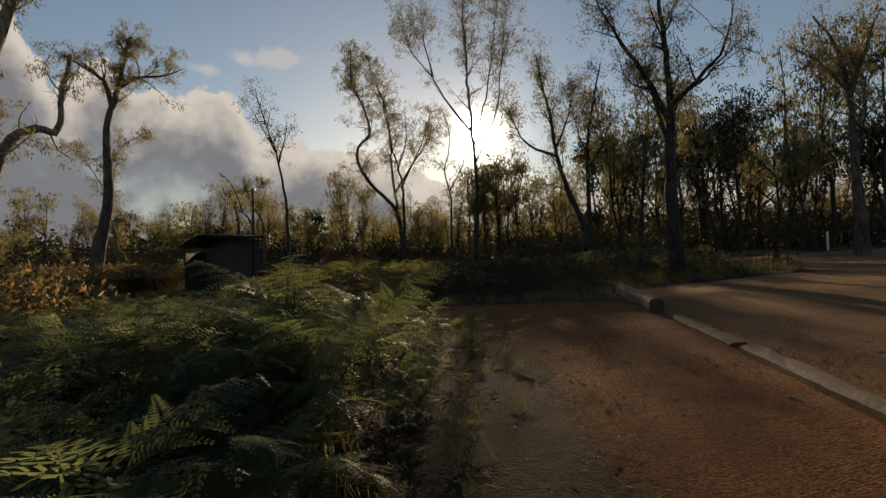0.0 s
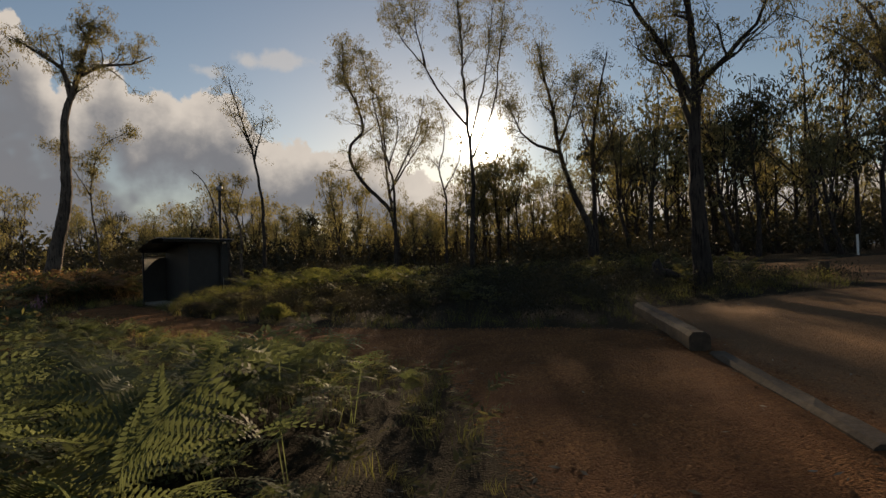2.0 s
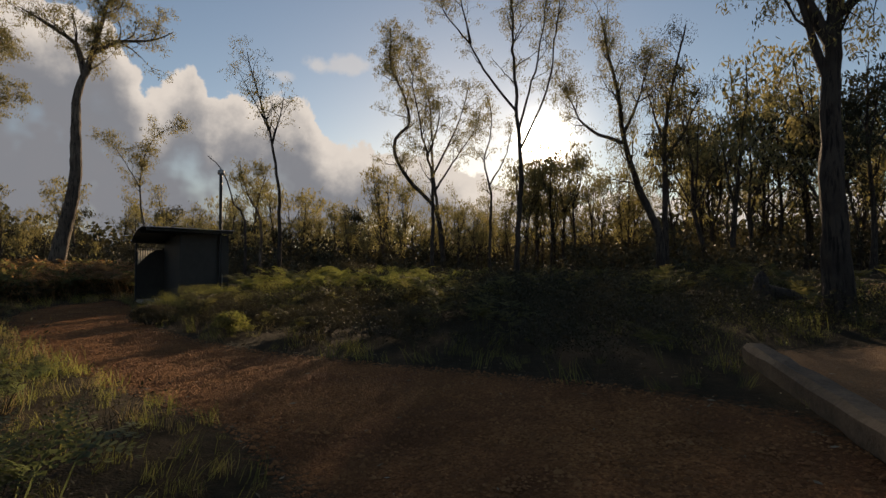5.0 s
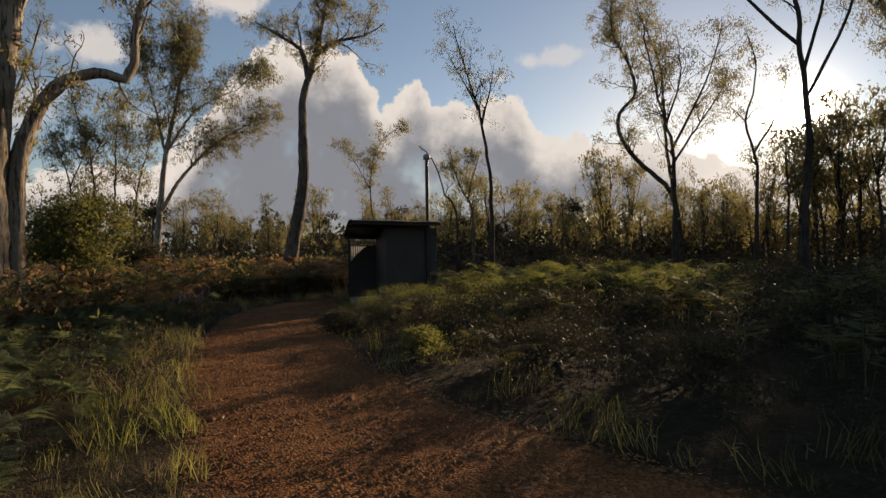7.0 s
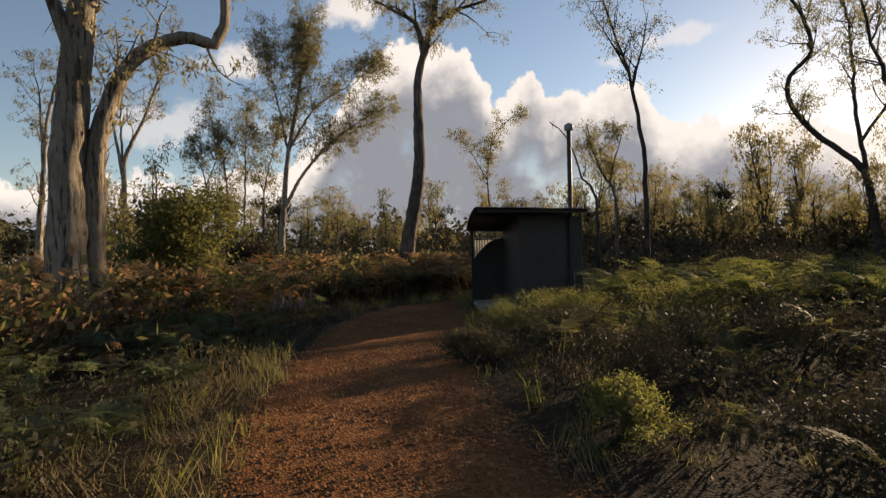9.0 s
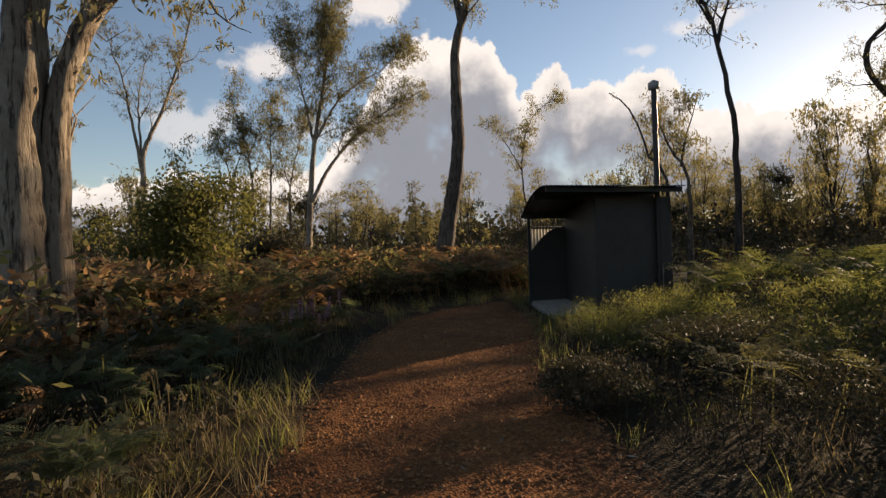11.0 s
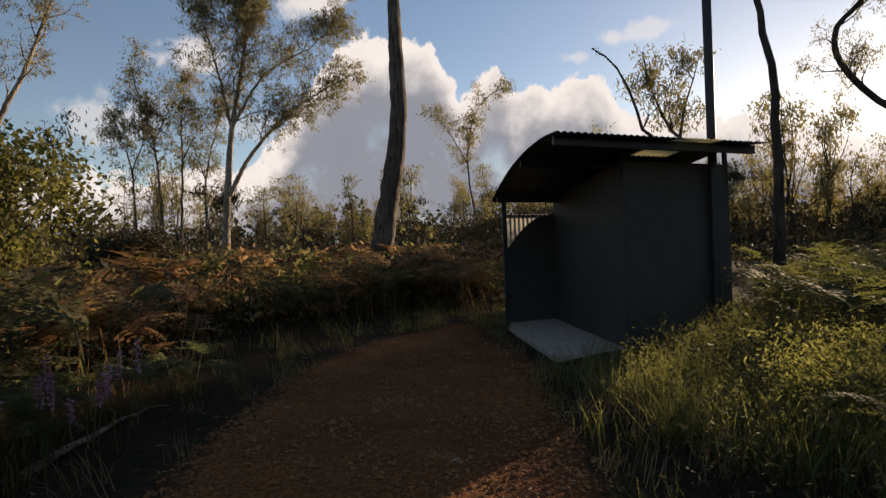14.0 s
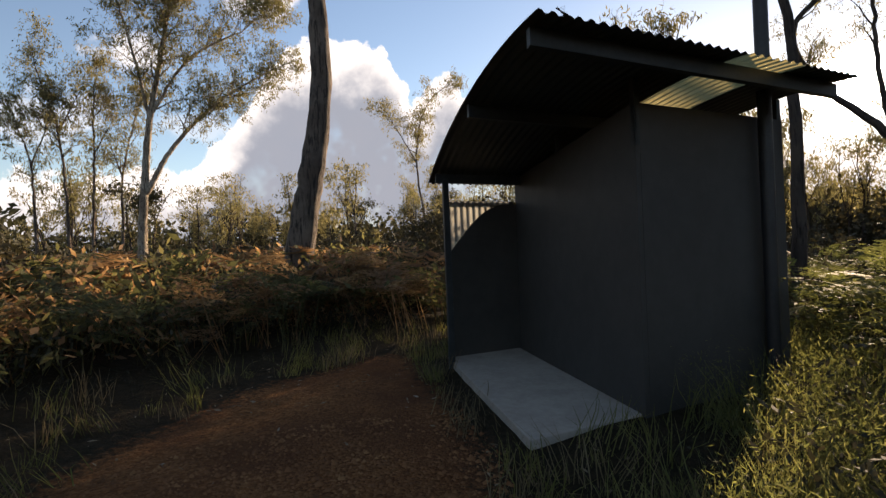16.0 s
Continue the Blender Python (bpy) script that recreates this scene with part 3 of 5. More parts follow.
tree("gum_tree", (-35.8, 18.6), [[(0.0, 0.0, 2.7), (0.0, 0.2, 5.9), (0.0, 0.4, 9.0), (0.1, 0.9, 11.3), (0.2, 1.6, 13.3)], [(0.0, 0.2, 6.7), (0.0, 0.1, 9.6), (0.0, -0.2, 11.8)]], 21, 0.2, "pale gum tree with drooping leaves", bark=M_PALE_BARK, leafy=1.0, lowest=0.3)
for stem_seed, spot in enumerate((
    ((-52.3, 34.5), [[(0.0, 0.0, 3.5), (-0.1, -0.1, 8.0), (-0.3, -0.5, 10.4), (-0.5, -1.3, 12.9)], [(-0.1, -0.1, 8.5), (0.3, 0.8, 11.5), (0.4, 1.1, 14.5)]]), ((-51.6, 36.2), [[(0.0, 0.0, 3.4), (-0.1, -0.1, 8.0), (-0.2, -0.5, 11.5), (-0.6, -1.2, 14.4), (-0.8, -1.8, 17.4)], [(-0.2, -0.3, 11.0), (0.5, 1.1, 14.6)]]), ((-52.9, 38.3), [[(0.0, 0.0, 3.5), (0.1, 0.2, 9.8), (0.2, 0.3, 14.1), (0.3, 0.6, 17.3)], [(0.1, 0.2, 9.8), (0.8, 1.6, 13.0)]]), ((-52.0, 40.0), [[(0.0, 0.0, 3.4), (0.0, 0.1, 8.2), (0.4, 0.8, 12.0), (0.8, 1.6, 15.8)], [(0.0, 0.1, 8.2), (-0.4, -0.8, 11.4)]]), ((-36.8, 59.0), [[(0.0, 0.0, 3.6), (-0.5, -0.4, 9.0), (-0.2, -0.2, 12.8), (0.8, 0.5, 15.4), (2.5, 1.6, 16.9)], [(-0.5, -0.4, 9.6), (-1.7, -1.3, 12.3), (-2.7, -2.1, 14.6)]]))):
    tree("gum_tree", *spot, 30 + stem_seed, 0.15, "slim gum tree in a distant grove", group="distant grove", leafy=1.4, lowest=0.5, leaf=(0.24, 0.065), spread=0.38, clump=32, twig=1.1)
tree("dead_tree", (-11.7, 32.2), [[(0.0, 0.0, 3.6), (-0.5, -0.2, 4.5), (-1.0, -0.4, 6.2), (-1.7, -0.6, 6.9)]], 40, 0.10, "bare dead leaning trunk behind the hut", bark=M_DARK_BARK, leafy=0.0)
tree("gum_tree", (-11.4, 33.3), [[(0.0, 0.0, 3.7), (-0.4, -0.1, 4.6), (-0.8, -0.2, 5.6), (-1.0, -0.3, 6.9)], [(-0.2, -0.1, 4.2), (0.0, 0.0, 5.3), (0.4, 0.1, 6.6)]], 41, 0.12, "scrubby gum tree behind the hut", leafy=1.2, lowest=0.3)
tree("gum_tree", (18.7, 23.4), [[(0.0, 0.0, 1.6), (-0.1, 0.1, 4.6), (-0.1, 0.2, 7.2), (-0.5, 0.4, 9.6), (-1.1, 0.9, 11.2)], [(-0.1, 0.2, 7.2), (0.3, -0.2, 9.1), (0.8, -0.6, 10.9)], [(-0.2, 0.2, 7.5), (-1.0, 0.8, 9.0), (-1.9, 1.4, 10.0)]], 42, 0.28, "large gum tree at the edge of dense woods", leafy=1.6, lowest=0.35, spread=0.36, clump=40)


def wild_stems(rng, h, forks):
    lean = rng.normal(0, 0.05, 2) * h
    main = [(0, 0, 0)] + [(lean[0] * f + rng.normal(0, 0.02) * h, lean[1] * f + rng.normal(0, 0.02) * h, h * f) for f in (0.3, 0.55, 0.8, 1.0)]
    stems = [main]
    for _ in range(forks):
        i = rng.integers(1, 3)
        b = np.array(main[i])
        d = rng.normal(0, 0.14, 2) * h
        stems.append([tuple(b), tuple(b + [d[0] * 0.5, d[1] * 0.5, h * 0.2]), tuple(b + [d[0], d[1], h * rng.uniform(0.35, 0.5)])])
    return stems


def build_woods():
    rng = np.random.default_rng(77)
    kinds = []
    for k in range(10):
        h = (7.5, 9, 8, 10, 11, 6.0, 9.5, 7, 12, 8.5)[k]
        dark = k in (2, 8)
        root = tree("woodland_tree", (300 + k * 8, -150), wild_stems(rng, h, 2 + k % 4), 100 + k, 0.05 + 0.008 * h, "slim woodland gum tree among dense scrub", bark=M_DARK_BARK, leaves=M_LEAF_SHADE if dark else M_LEAF, group="woodland", leafy=1.2 if dark else 0.95, lowest=0.2 if dark else 0.22, leaf=(0.32, 0.10), spread=0.34, clump=16 if dark else 12, twig=1.4, light=True)
        kinds.append(root)
    spots = []
    tries = 0
    while len(spots) < 105 and tries < 12000:
        tries += 1
        az, dist = rng.uniform(-94, 62), 33 + 75 * rng.random() ** 1.2
        x, y = dist * math.sin(radians(az)), 6 + dist * math.cos(radians(az))
        if az < -50 and dist < 56 and rng.random() < 0.85:
            continue
        if x < 1.5 and az > -52 and dist < 66:
            continue
        if bare(x, y) < 2.0 or (x > 13 and y < 33) or (-1.0 < x < 13 and y < 80):
            continue
        if any((x - a) ** 2 + (y - b) ** 2 < 5 for a, b in spots):
            continue
        spots.append((x, y))
    for k in range(32):
        spots.append((rng.uniform(15, 40), rng.uniform(38, 70)))
    for k in range(44):
        az, dist = radians(rng.uniform(-62, -6)), rng.uniform(62, 100)
        spots.append((dist * math.sin(az), 6 + dist * math.cos(az)))
    spots += [(-42.3, 49.4), (-41.0, 57.0), (-26.0, 56.5), (-9.3, 61.8), (-5.0, 64.0)]
    for x, y in spots:
        # eastern trees mostly take the darkened leaf, as backlit shade
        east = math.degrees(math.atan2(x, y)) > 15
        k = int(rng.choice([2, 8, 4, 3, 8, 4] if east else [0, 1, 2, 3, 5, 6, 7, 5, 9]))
        s = rng.uniform(0.75, 1.2) * (1.15 if east else 0.85)
        if x < -3:
            s = min(s, 1.0) * (1.2 if math.hypot(x, y - 6) > 76 else 1.0)
        ob = copy_thing(kinds[k], pose(x, y, float(land(x, y)), 0, 0, rng.uniform(0, 360)))
        ob.scale = (s, s, s * rng.uniform(0.9, 1.2))
    # the belt of trees under the low sun
    for lo, hi, count, short, tall in ((-3.2, 2.4, 8, 6.4, 7.8), (2.4, 4.6, 5, 9.6, 11.0), (4.6, 7.4, 7, 10.0, 11.8), (7.6, 13.5, 10, 7.5, 10.0)):
        for i in range(count):
            x, y = lo + (hi - lo) * (i + rng.random()) / count, rng.uniform(50, 59)
            k = int(rng.choice([6, 1, 3, 9]))
            ob = copy_thing(kinds[k], pose(x, y, float(land(x, y)), 0, 0, rng.uniform(0, 360)))
            ob.scale = [rng.uniform(short, tall) / (7.5, 9, 8, 10, 11, 6.0, 9.5, 7, 12, 8.5)[k] * f for f in (0.85, 0.85, 0.93)]
    # lacy trees behind the hut
    for i in range(42):
        x, y = -36 + 38 * (i + rng.random()) / 42, rng.uniform(60, 73)
        k = int(rng.choice([0, 1, 6, 3, 9]))
        ob = copy_thing(kinds[k], pose(x, y, float(land(x, y)), 0, 0, rng.uniform(0, 360)))
        ob.scale = [(8.6 + 3.4 * math.sin(x * 0.7) * math.sin(x * 0.23 + 1) + rng.uniform(-1.5, 1.5)) / (7.5, 9, 8, 10, 11, 6.0, 9.5, 7, 12, 8.5)[k] * f for f in (0.8, 0.8, 0.93)]
    for i, k in enumerate(kinds):
        x, y = -62 + 13 * i, 112 + (i % 3) * 4
        k.matrix_world = pose(x, y, float(land(x, y)))


build_woods()

# ---- toilet hut ----
HUT = Vector((-10.05, 24.3, 0.0))
HUT_U, HUT_V = Vector((0.5, 0.866, 0)), Vector((-0.695, 0.719, 0))


def hut_at(u, v, z):
    return HUT_U * u + HUT_V * v + Vector((0, 0, z))


def roof_z(v):
    return 2.75 - 0.45 * (max(0.0, v - 0.1) / 3.0) ** 2 - 0.06 * (max(0.0, 0.1 - v) / 0.9) ** 2


M_CLAD = plain("dark grey steel cladding", (0.046, 0.042, 0.037), (0.064, 0.059, 0.052), 0.6, 1.0, relief=0.05)
M_ROOF = plain("dark corrugated steel", (0.035, 0.04, 0.036), (0.06, 0.065, 0.058), 0.5, 2.0, relief=0.1)
M_CONCRETE = plain("pale concrete", (0.33, 0.28, 0.225), (0.45, 0.39, 0.32), 0.9, 3.0, relief=0.3, dist=0.004)
M_STEEL = plain("dark painted steel", (0.03, 0.033, 0.034), (0.05, 0.054, 0.055), 0.45, 4.0, relief=0.05)
M_PIPE = plain("black vent pipe", (0.02, 0.02, 0.021), (0.035, 0.034, 0.033), 0.4, 5.0, relief=0.05)
M_COWL = plain("grey vent cowl", (0.22, 0.22, 0.22), (0.34, 0.33, 0.32), 0.5, 8.0, relief=0.1)


def fibre_material(name, dark, light):
    m, nt, bsdf = material(name, 0.4)
    vec = nt.nodes.new("ShaderNodeTexCoord").outputs["Object"]
    col = mix(nt, noise_tex(nt, vec, 5.0, 5.0), dark, light)
    link(nt, col, bsdf.inputs["Base Color"])
    tr = nt.nodes.new("ShaderNodeBsdfTranslucent")
    link(nt, col, tr.inputs[0])
    ms = nt.nodes.new("ShaderNodeMixShader")
    ms.inputs[0].default_value = 0.6
    link(nt, bsdf.outputs[0], ms.inputs[1])
    link(nt, tr.outputs[0], ms.inputs[2])
    link(nt, ms.outputs[0], nt.nodes["Material Output"].inputs[0])
    return m


M_FIBRE = fibre_material("yellowed fibreglass sheet", (0.36, 0.30, 0.12), (0.52, 0.45, 0.22))
M_SCREEN = fibre_material("weathered grey fibreglass", (0.24, 0.23, 0.2), (0.36, 0.35, 0.31))


def build_hut():
    root = thing("toilet_hut", (HUT.x, HUT.y, 0.0), "small dark steel bush toilet hut with curved corrugated roof", "hut")
    bm = bmesh.new()
    box(bm, (-1.08, 0.05, -0.15), (0.0, 3.1, 0.085), 0.01, hut_at)
    part("concrete_slab", bm, M_CONCRETE, root, "pale concrete entrance slab")
    # side wall under the curve, then the front wall
    bm = bmesh.new()
    box(bm, (0.0, 0.0, 0.0), (0.05, 3.0, 2.54), 0.004, lambda u, v, z: hut_at(u, v, z if z < 1 else z - 0.06 * v))
    part("side_wall", bm, M_CLAD, root)
    bm = bmesh.new()
    box(bm, (0.052, 0.0, 0.0), (1.9, 0.05, 2.54), 0.004, hut_at)
    part("front_wall", bm, M_CLAD, root)
    bm = bmesh.new()
    box(bm, (1.85, 0.052, 0.0), (1.9, 3.0, 2.3), 0.004, hut_at)
    part("far_wall", bm, M_CLAD, root)
    bm = bmesh.new()
    box(bm, (0.052, 2.95, 0.0), (1.848, 3.0, 2.1), 0.004, hut_at)
    part("back_wall", bm, M_CLAD, root)
    # corrugated sheet
    for (name, ua, ub, va, vb, lift, mat) in (("roof_sheet", -1.27, 0.5, -0.78, 3.12, 0.0, M_ROOF), ("skylight_sheet", 0.5, 1.2, -0.78, 0.6, 0.001, M_FIBRE), ("roof_sheet", 0.5, 1.2, 0.6, 3.12, 0.0, M_ROOF), ("roof_sheet", 1.2, 1.93, -0.78, 3.12, 0.0, M_ROOF)):
        us = np.linspace(ua, ub, int((ub - ua) / 0.0225) + 1)
        vs = np.linspace(va, vb, 26)
        verts = [hut_at(u, v, roof_z(v) + lift + 0.013 * math.sin(u * 2 * math.pi / 0.09)) for v in vs for u in us]
        n = len(us)
        i = (np.arange(len(vs) - 1)[:, None] * n + np.arange(n - 1)[None, :]).ravel()
        ob = part(name, mesh_from(name, [tuple(p) for p in verts], np.stack([i, i + 1, i + n + 1, i + n], 1), mat, smooth_faces=True), None, root)
    # purlins, rafters and the stub posts that hold the roof clear of the walls
    for v in (-0.55, 1.0, 2.8):
        bm = bmesh.new()
        box(bm, (-1.22, v - 0.03, roof_z(v) - 0.13), (1.9, v + 0.03, roof_z(v) - 0.02), 0.004, hut_at)
        part("purlin", bm, M_STEEL, root)
    for u, v in ((0.03, 0.03), (0.03, 1.6), (1.86, 0.03), (1.86, 1.6)):
        bm = bmesh.new()
        box(bm, (u - 0.03, v - 0.03, 2.2), (u + 0.03, v + 0.03, roof_z(v) - 0.015), 0.004, hut_at)
        part("stub_post", bm, M_STEEL, root)
    bm = bmesh.new()
    box(bm, (-1.13, 2.76, 0.0), (-1.05, 2.84, 2.3), 0.006, hut_at)
    part("post", bm, M_STEEL, root)
    # see-through corrugated screen beside the entrance, with its rails
    us, zs = np.arange(-1.02, -0.06, 0.016), (0.2, 0.8, 1.4, 2.06)
    verts = [tuple(hut_at(u, 3.06 + 0.016 * math.sin(u * 2 * math.pi / 0.09), z)) for z in zs for u in us]
    n = len(us)
    i = (np.arange(len(zs) - 1)[:, None] * n + np.arange(n - 1)[None, :]).ravel()
    part("screen", mesh_from("screen", verts, np.stack([i, i + 1, i + n + 1, i + n], 1), M_SCREEN, smooth_faces=True), None, root, "pale grey translucent corrugated screen")
    # added dark panel; its curved upper edge stands in for the screen's shadow
    us = np.linspace(-1.03, 0.0, 14)
    tops = [1.40 + 0.62 * math.sin(min(1.0, (u + 1.03) / 0.85) * math.pi / 2) for u in us]
    bm = bmesh.new()
    rows = [[bm.verts.new(hut_at(u, v, z)) for u, z in zip(us, zz)] for v, zz in ((2.98, [0.1] * 14), (2.98, tops), (3.0, tops), (3.0, [0.1] * 14))]
    for k in range(4):
        for i in range(13):
            bm.faces.new([rows[k][i], rows[k][i + 1], rows[(k + 1) % 4][i + 1], rows[(k + 1) % 4][i]])
    bmesh.ops.recalc_face_normals(bm, faces=bm.faces)
    part("shadow_panel", bm, M_CLAD, root)
    for z in (0.25, 1.2, 2.02):
        bm = bmesh.new()
        box(bm, (-1.05, 3.09, z), (0.0, 3.13, z + 0.05), 0.003, hut_at)
        part("rail", bm, M_STEEL, root)
    tb = Tubes()
    tb.add([hut_at(1.52, -0.1, 0.0), hut_at(1.52, -0.1, 2.5), hut_at(1.52, -0.1, 4.95)], [0.06, 0.06, 0.06], 14)
    part("vent_pipe", tb.mesh("vent_pipe", M_PIPE), None, root)
    tb = Tubes()
    tb.add([hut_at(1.52, -0.1, z) for z in (4.86, 4.88, 5.02, 5.08)], [0.07, 0.12, 0.12, 0.02], 14)
    part("vent_cowl", tb.mesh("vent_cowl", M_COWL), None, root)
    tb = Tubes()
    tb.add([hut_at(1.62, -0.06, z) for z in (0.0, 0.5, 1.05)], [0.018, 0.018, 0.018], 8)
    part("conduit", tb.mesh("conduit", M_COWL), None, root, "pale thin conduit beside the vent pipe")


build_hut()


# ---- undergrowth ----
WALKED = np.array([(-0.2, -2.0), (0.0, 0.0), (0.9, 4.4), (1.5, 7.3), (0.6, 9.6), (-1.0, 11.7), (-3.4, 13.5), (-6.0, 15.8), (-8.0, 18.0), (-9.1, 20.1), (-9.6, 21.2)])


def walked(x, y):
    return polyline_gap(x, y, WALKED, np.zeros(len(WALKED)))


def hut_gap(x, y):
    """Distance to the hut and its slab; under zero inside."""
    dx, dy = np.asarray(x) - HUT.x, np.asarray(y) - HUT.y
    det = HUT_U.x * HUT_V.y - HUT_U.y * HUT_V.x
    u, v = (dx * HUT_V.y - dy * HUT_V.x) / det, (HUT_U.x * dy - HUT_U.y * dx) / det
    return np.maximum(np.maximum(-1.2 - u, u - 1.95), np.maximum(-0.05 - v, v - 3.2))


def surface(x, y):
    return land(x, y) + 0.05 * np.clip(bare(x, y), 0, 1)


def scatter(rng, n, xlo, xhi, ylo, yhi, keep):
    x, y = rng.uniform(xlo, xhi, n), rng.uniform(ylo, yhi, n)
    ok = keep(x, y)
    return x[ok], y[ok]


def plant_out(rng, templates, x, y, size, tilt=0.12, sink=0.0, widen=None):
    """Places one template at each spot, turned, tilted and scaled; returns one array of points and one of quads."""
    vs, qs, base = [], [], 0
    pick = rng.integers(0, len(templates), len(x))
    z = surface(x, y) - sink
    for k, (tv, tq) in enumerate(templates):
        i = np.where(pick == k)[0]
        if not len(i):
            continue
        a = rng.uniform(0, 2 * math.pi, len(i))
        s = np.asarray(size)[i][:, None] if np.ndim(size) else np.full((len(i), 1), size)
        c, sn = np.cos(a)[:, None], np.sin(a)[:, None]
        px, py, pz = tv[None, :, 0] * s, tv[None, :, 1] * s, tv[None, :, 2] * s
        tx, ty = rng.normal(0, tilt, (len(i), 1)), rng.normal(0, tilt, (len(i), 1))
        wx = px * c - py * sn + pz * tx
        wy = px * sn + py * c + pz * ty
        v = np.stack([wx + x[i][:, None], wy + y[i][:, None], pz + z[i][:, None]], -1).reshape(-1, 3)
        q = (tq[None] + (np.arange(len(i)) * len(tv))[:, None, None]).reshape(-1, 4) + base
        vs.append(v)
        qs.append(q)
        base += len(v)
    return np.concatenate(vs), np.concatenate(qs)


def stuff(name, arrays, mat, label, category):
    v, q = arrays
    tagged(new(name, mesh_from(name, v, q, mat)), label, category, kind="stuff")


def frond(rng, stalk=0.45, blade=0.6, pairs=11, fine=True, arch=0.9, cut=0.028):
    """One bracken frond: a stalk and a triangular arched blade with paired pinnae, each cut into leaflets where fine."""
    v, q = [], []

    def quad(a, b, c, d):
        n = len(v)
        v.extend((a, b, c, d))
        q.append((n, n + 1, n + 2, n + 3))

    lean = rng.uniform(0.1, 0.25)
    base = np.array([lean * stalk, 0, stalk])
    w = 0.006
    quad(np.array([0, -w, 0]), np.array([0, w, 0]), base + [0, w, 0], base + [0, -w, 0])
    ang0 = radians(rng.uniform(22, 52))
    p, ang, spine, dirs = base.copy(), ang0, [], []
    n = 20
    for i in range(n + 1):
        spine.append(p.copy())
        d = np.array([math.cos(ang), 0, math.sin(ang)])
        dirs.append(d)
        p = p + d * blade / n
        ang -= arch * 1.35 / n
    spine, dirs = np.array(spine), np.array(dirs)
    for i in range(n):
        wi = 0.005 * (1 - i / n) + 0.001
        quad(spine[i] + [0, -wi, 0], spine[i] + [0, wi, 0], spine[i + 1] + [0, wi, 0], spine[i + 1] + [0, -wi, 0])
    for k in range(pairs):
        f = 0.03 + 0.94 * k / pairs
        i = min(n, int(f * n))
        c, d = spine[i], dirs[i]
        up = np.array([-d[2], 0, d[0]])
        length = blade * 0.46 * (1 - f) ** 0.85 * rng.uniform(0.6, 1.15) + 0.02
        for side in (-1, 1):
            out = np.array([0, side, 0]) * 0.9 + d * rng.uniform(0.2, 0.65) - up * rng.uniform(-0.25, 0.5)
            out /= np.linalg.norm(out)
            cross = np.cross(out, up)
            cross /= np.linalg.norm(cross)
            wide = length * (0.24 if fine else 0.21)
            if not fine:
                quad(c, c + out * length * 0.35 + cross * wide * 0.5, c + out * length, c + out * length * 0.35 - cross * wide * 0.5)
                continue
            m = max(2, int(length / cut))
            for j in range(m):
                g = (j + 0.4) / m
                b = c + out * length * g - up * 0.25 * length * g * g
                ll = wide * (1.05 - g) * 0.95 + 0.006
                hw = length / m * 0.44
                for s2 in (-1, 1):
                    tip = b + cross * s2 * ll + out * ll * 0.35
                    mid = b + cross * s2 * ll * 0.5 + out * ll * 0.1
                    quad(b - out * hw * 0.7, mid - out * hw, tip, mid + out * hw)
    return np.array(v), np.array(q)


def joined(pieces):
    vs, qs, base = [], [], 0
    for v, q in pieces:
        vs.append(v)
        qs.append(q + base)
        base += len(v)
    return np.concatenate(vs), np.concatenate(qs)


def turned(arrays, a, off=(0, 0, 0), s=1.0):
    v, q = arrays
    c, sn = math.cos(a), math.sin(a)
    return np.stack([v[:, 0] * c - v[:, 1] * sn, v[:, 0] * sn + v[:, 1] * c, v[:, 2]], -1) * s + np.array(off), q


def fern_clump(rng, count, fine, **kw):
    return joined([turned(frond(rng, stalk=rng.uniform(0.35, 0.75), blade=rng.uniform(0.5, 0.8), fine=fine, arch=rng.uniform(0.45, 1.0), **kw), rng.uniform(0, 6.28), (rng.normal(0, 0.06), rng.normal(0, 0.06), 0)) for _ in range(count)])


def shrub_template(rng, height, width, leaves, leaf):
    """An uneven bush: several leafy lobes on thin stems."""
    lobes = [(rng.normal(0, width * 0.28), rng.normal(0, width * 0.28), height * rng.uniform(0.3, 0.9)) for _ in range(9)]
    v, q = leaf_cloud(rng, lobes, (width * 0.16, width * 0.16, height * 0.13), leaves // 9, *leaf, droop=-0.1)
    v[:, 2] = np.maximum(v[:, 2], 0.02)
    stems = Tubes()
    for l in lobes[:4]:
        stems.add([(l[0] * 0.2, l[1] * 0.2, -0.05), l], [0.010 * height, 0.004 * height], 3)
    sv, sq = np.concatenate(stems.v), np.concatenate(stems.q)
    return joined([(v, q), (sv, sq)])


def grass_template(rng, blades, height, spread):
    n = blades
    b = np.stack([rng.normal(0, spread, n), rng.normal(0, spread, n), np.zeros(n)], -1)
    lean = rng.normal(0, 0.32, (n, 2)) * height
    h = height * rng.uniform(0.5, 1.15, n)
    a = rng.uniform(0, 6.28, n)
    w = np.stack([np.cos(a), np.sin(a), np.zeros(n)], -1) * 0.0045
    mid = b + np.stack([lean[:, 0] * 0.35, lean[:, 1] * 0.35, h * 0.6], -1)
    tip = b + np.stack([lean[:, 0], lean[:, 1], h], -1)
    v = np.stack([b - w, b + w, mid + w * 0.8, mid - w * 0.8, tip + w * 0.1, tip - w * 0.1], 1).reshape(-1, 3)
    k = np.arange(n)[:, None] * 6
    return v, np.concatenate([k + np.array([[0, 1, 2, 3]]), k + np.array([[3, 2, 4, 5]])])


def clear(x, y, bare_gap=0.1, walk_gap=0.5, hut=0.15):
    return (bare(x, y) > bare_gap) & (walked(x, y) > walk_gap) & (hut_gap(x, y) > hut)


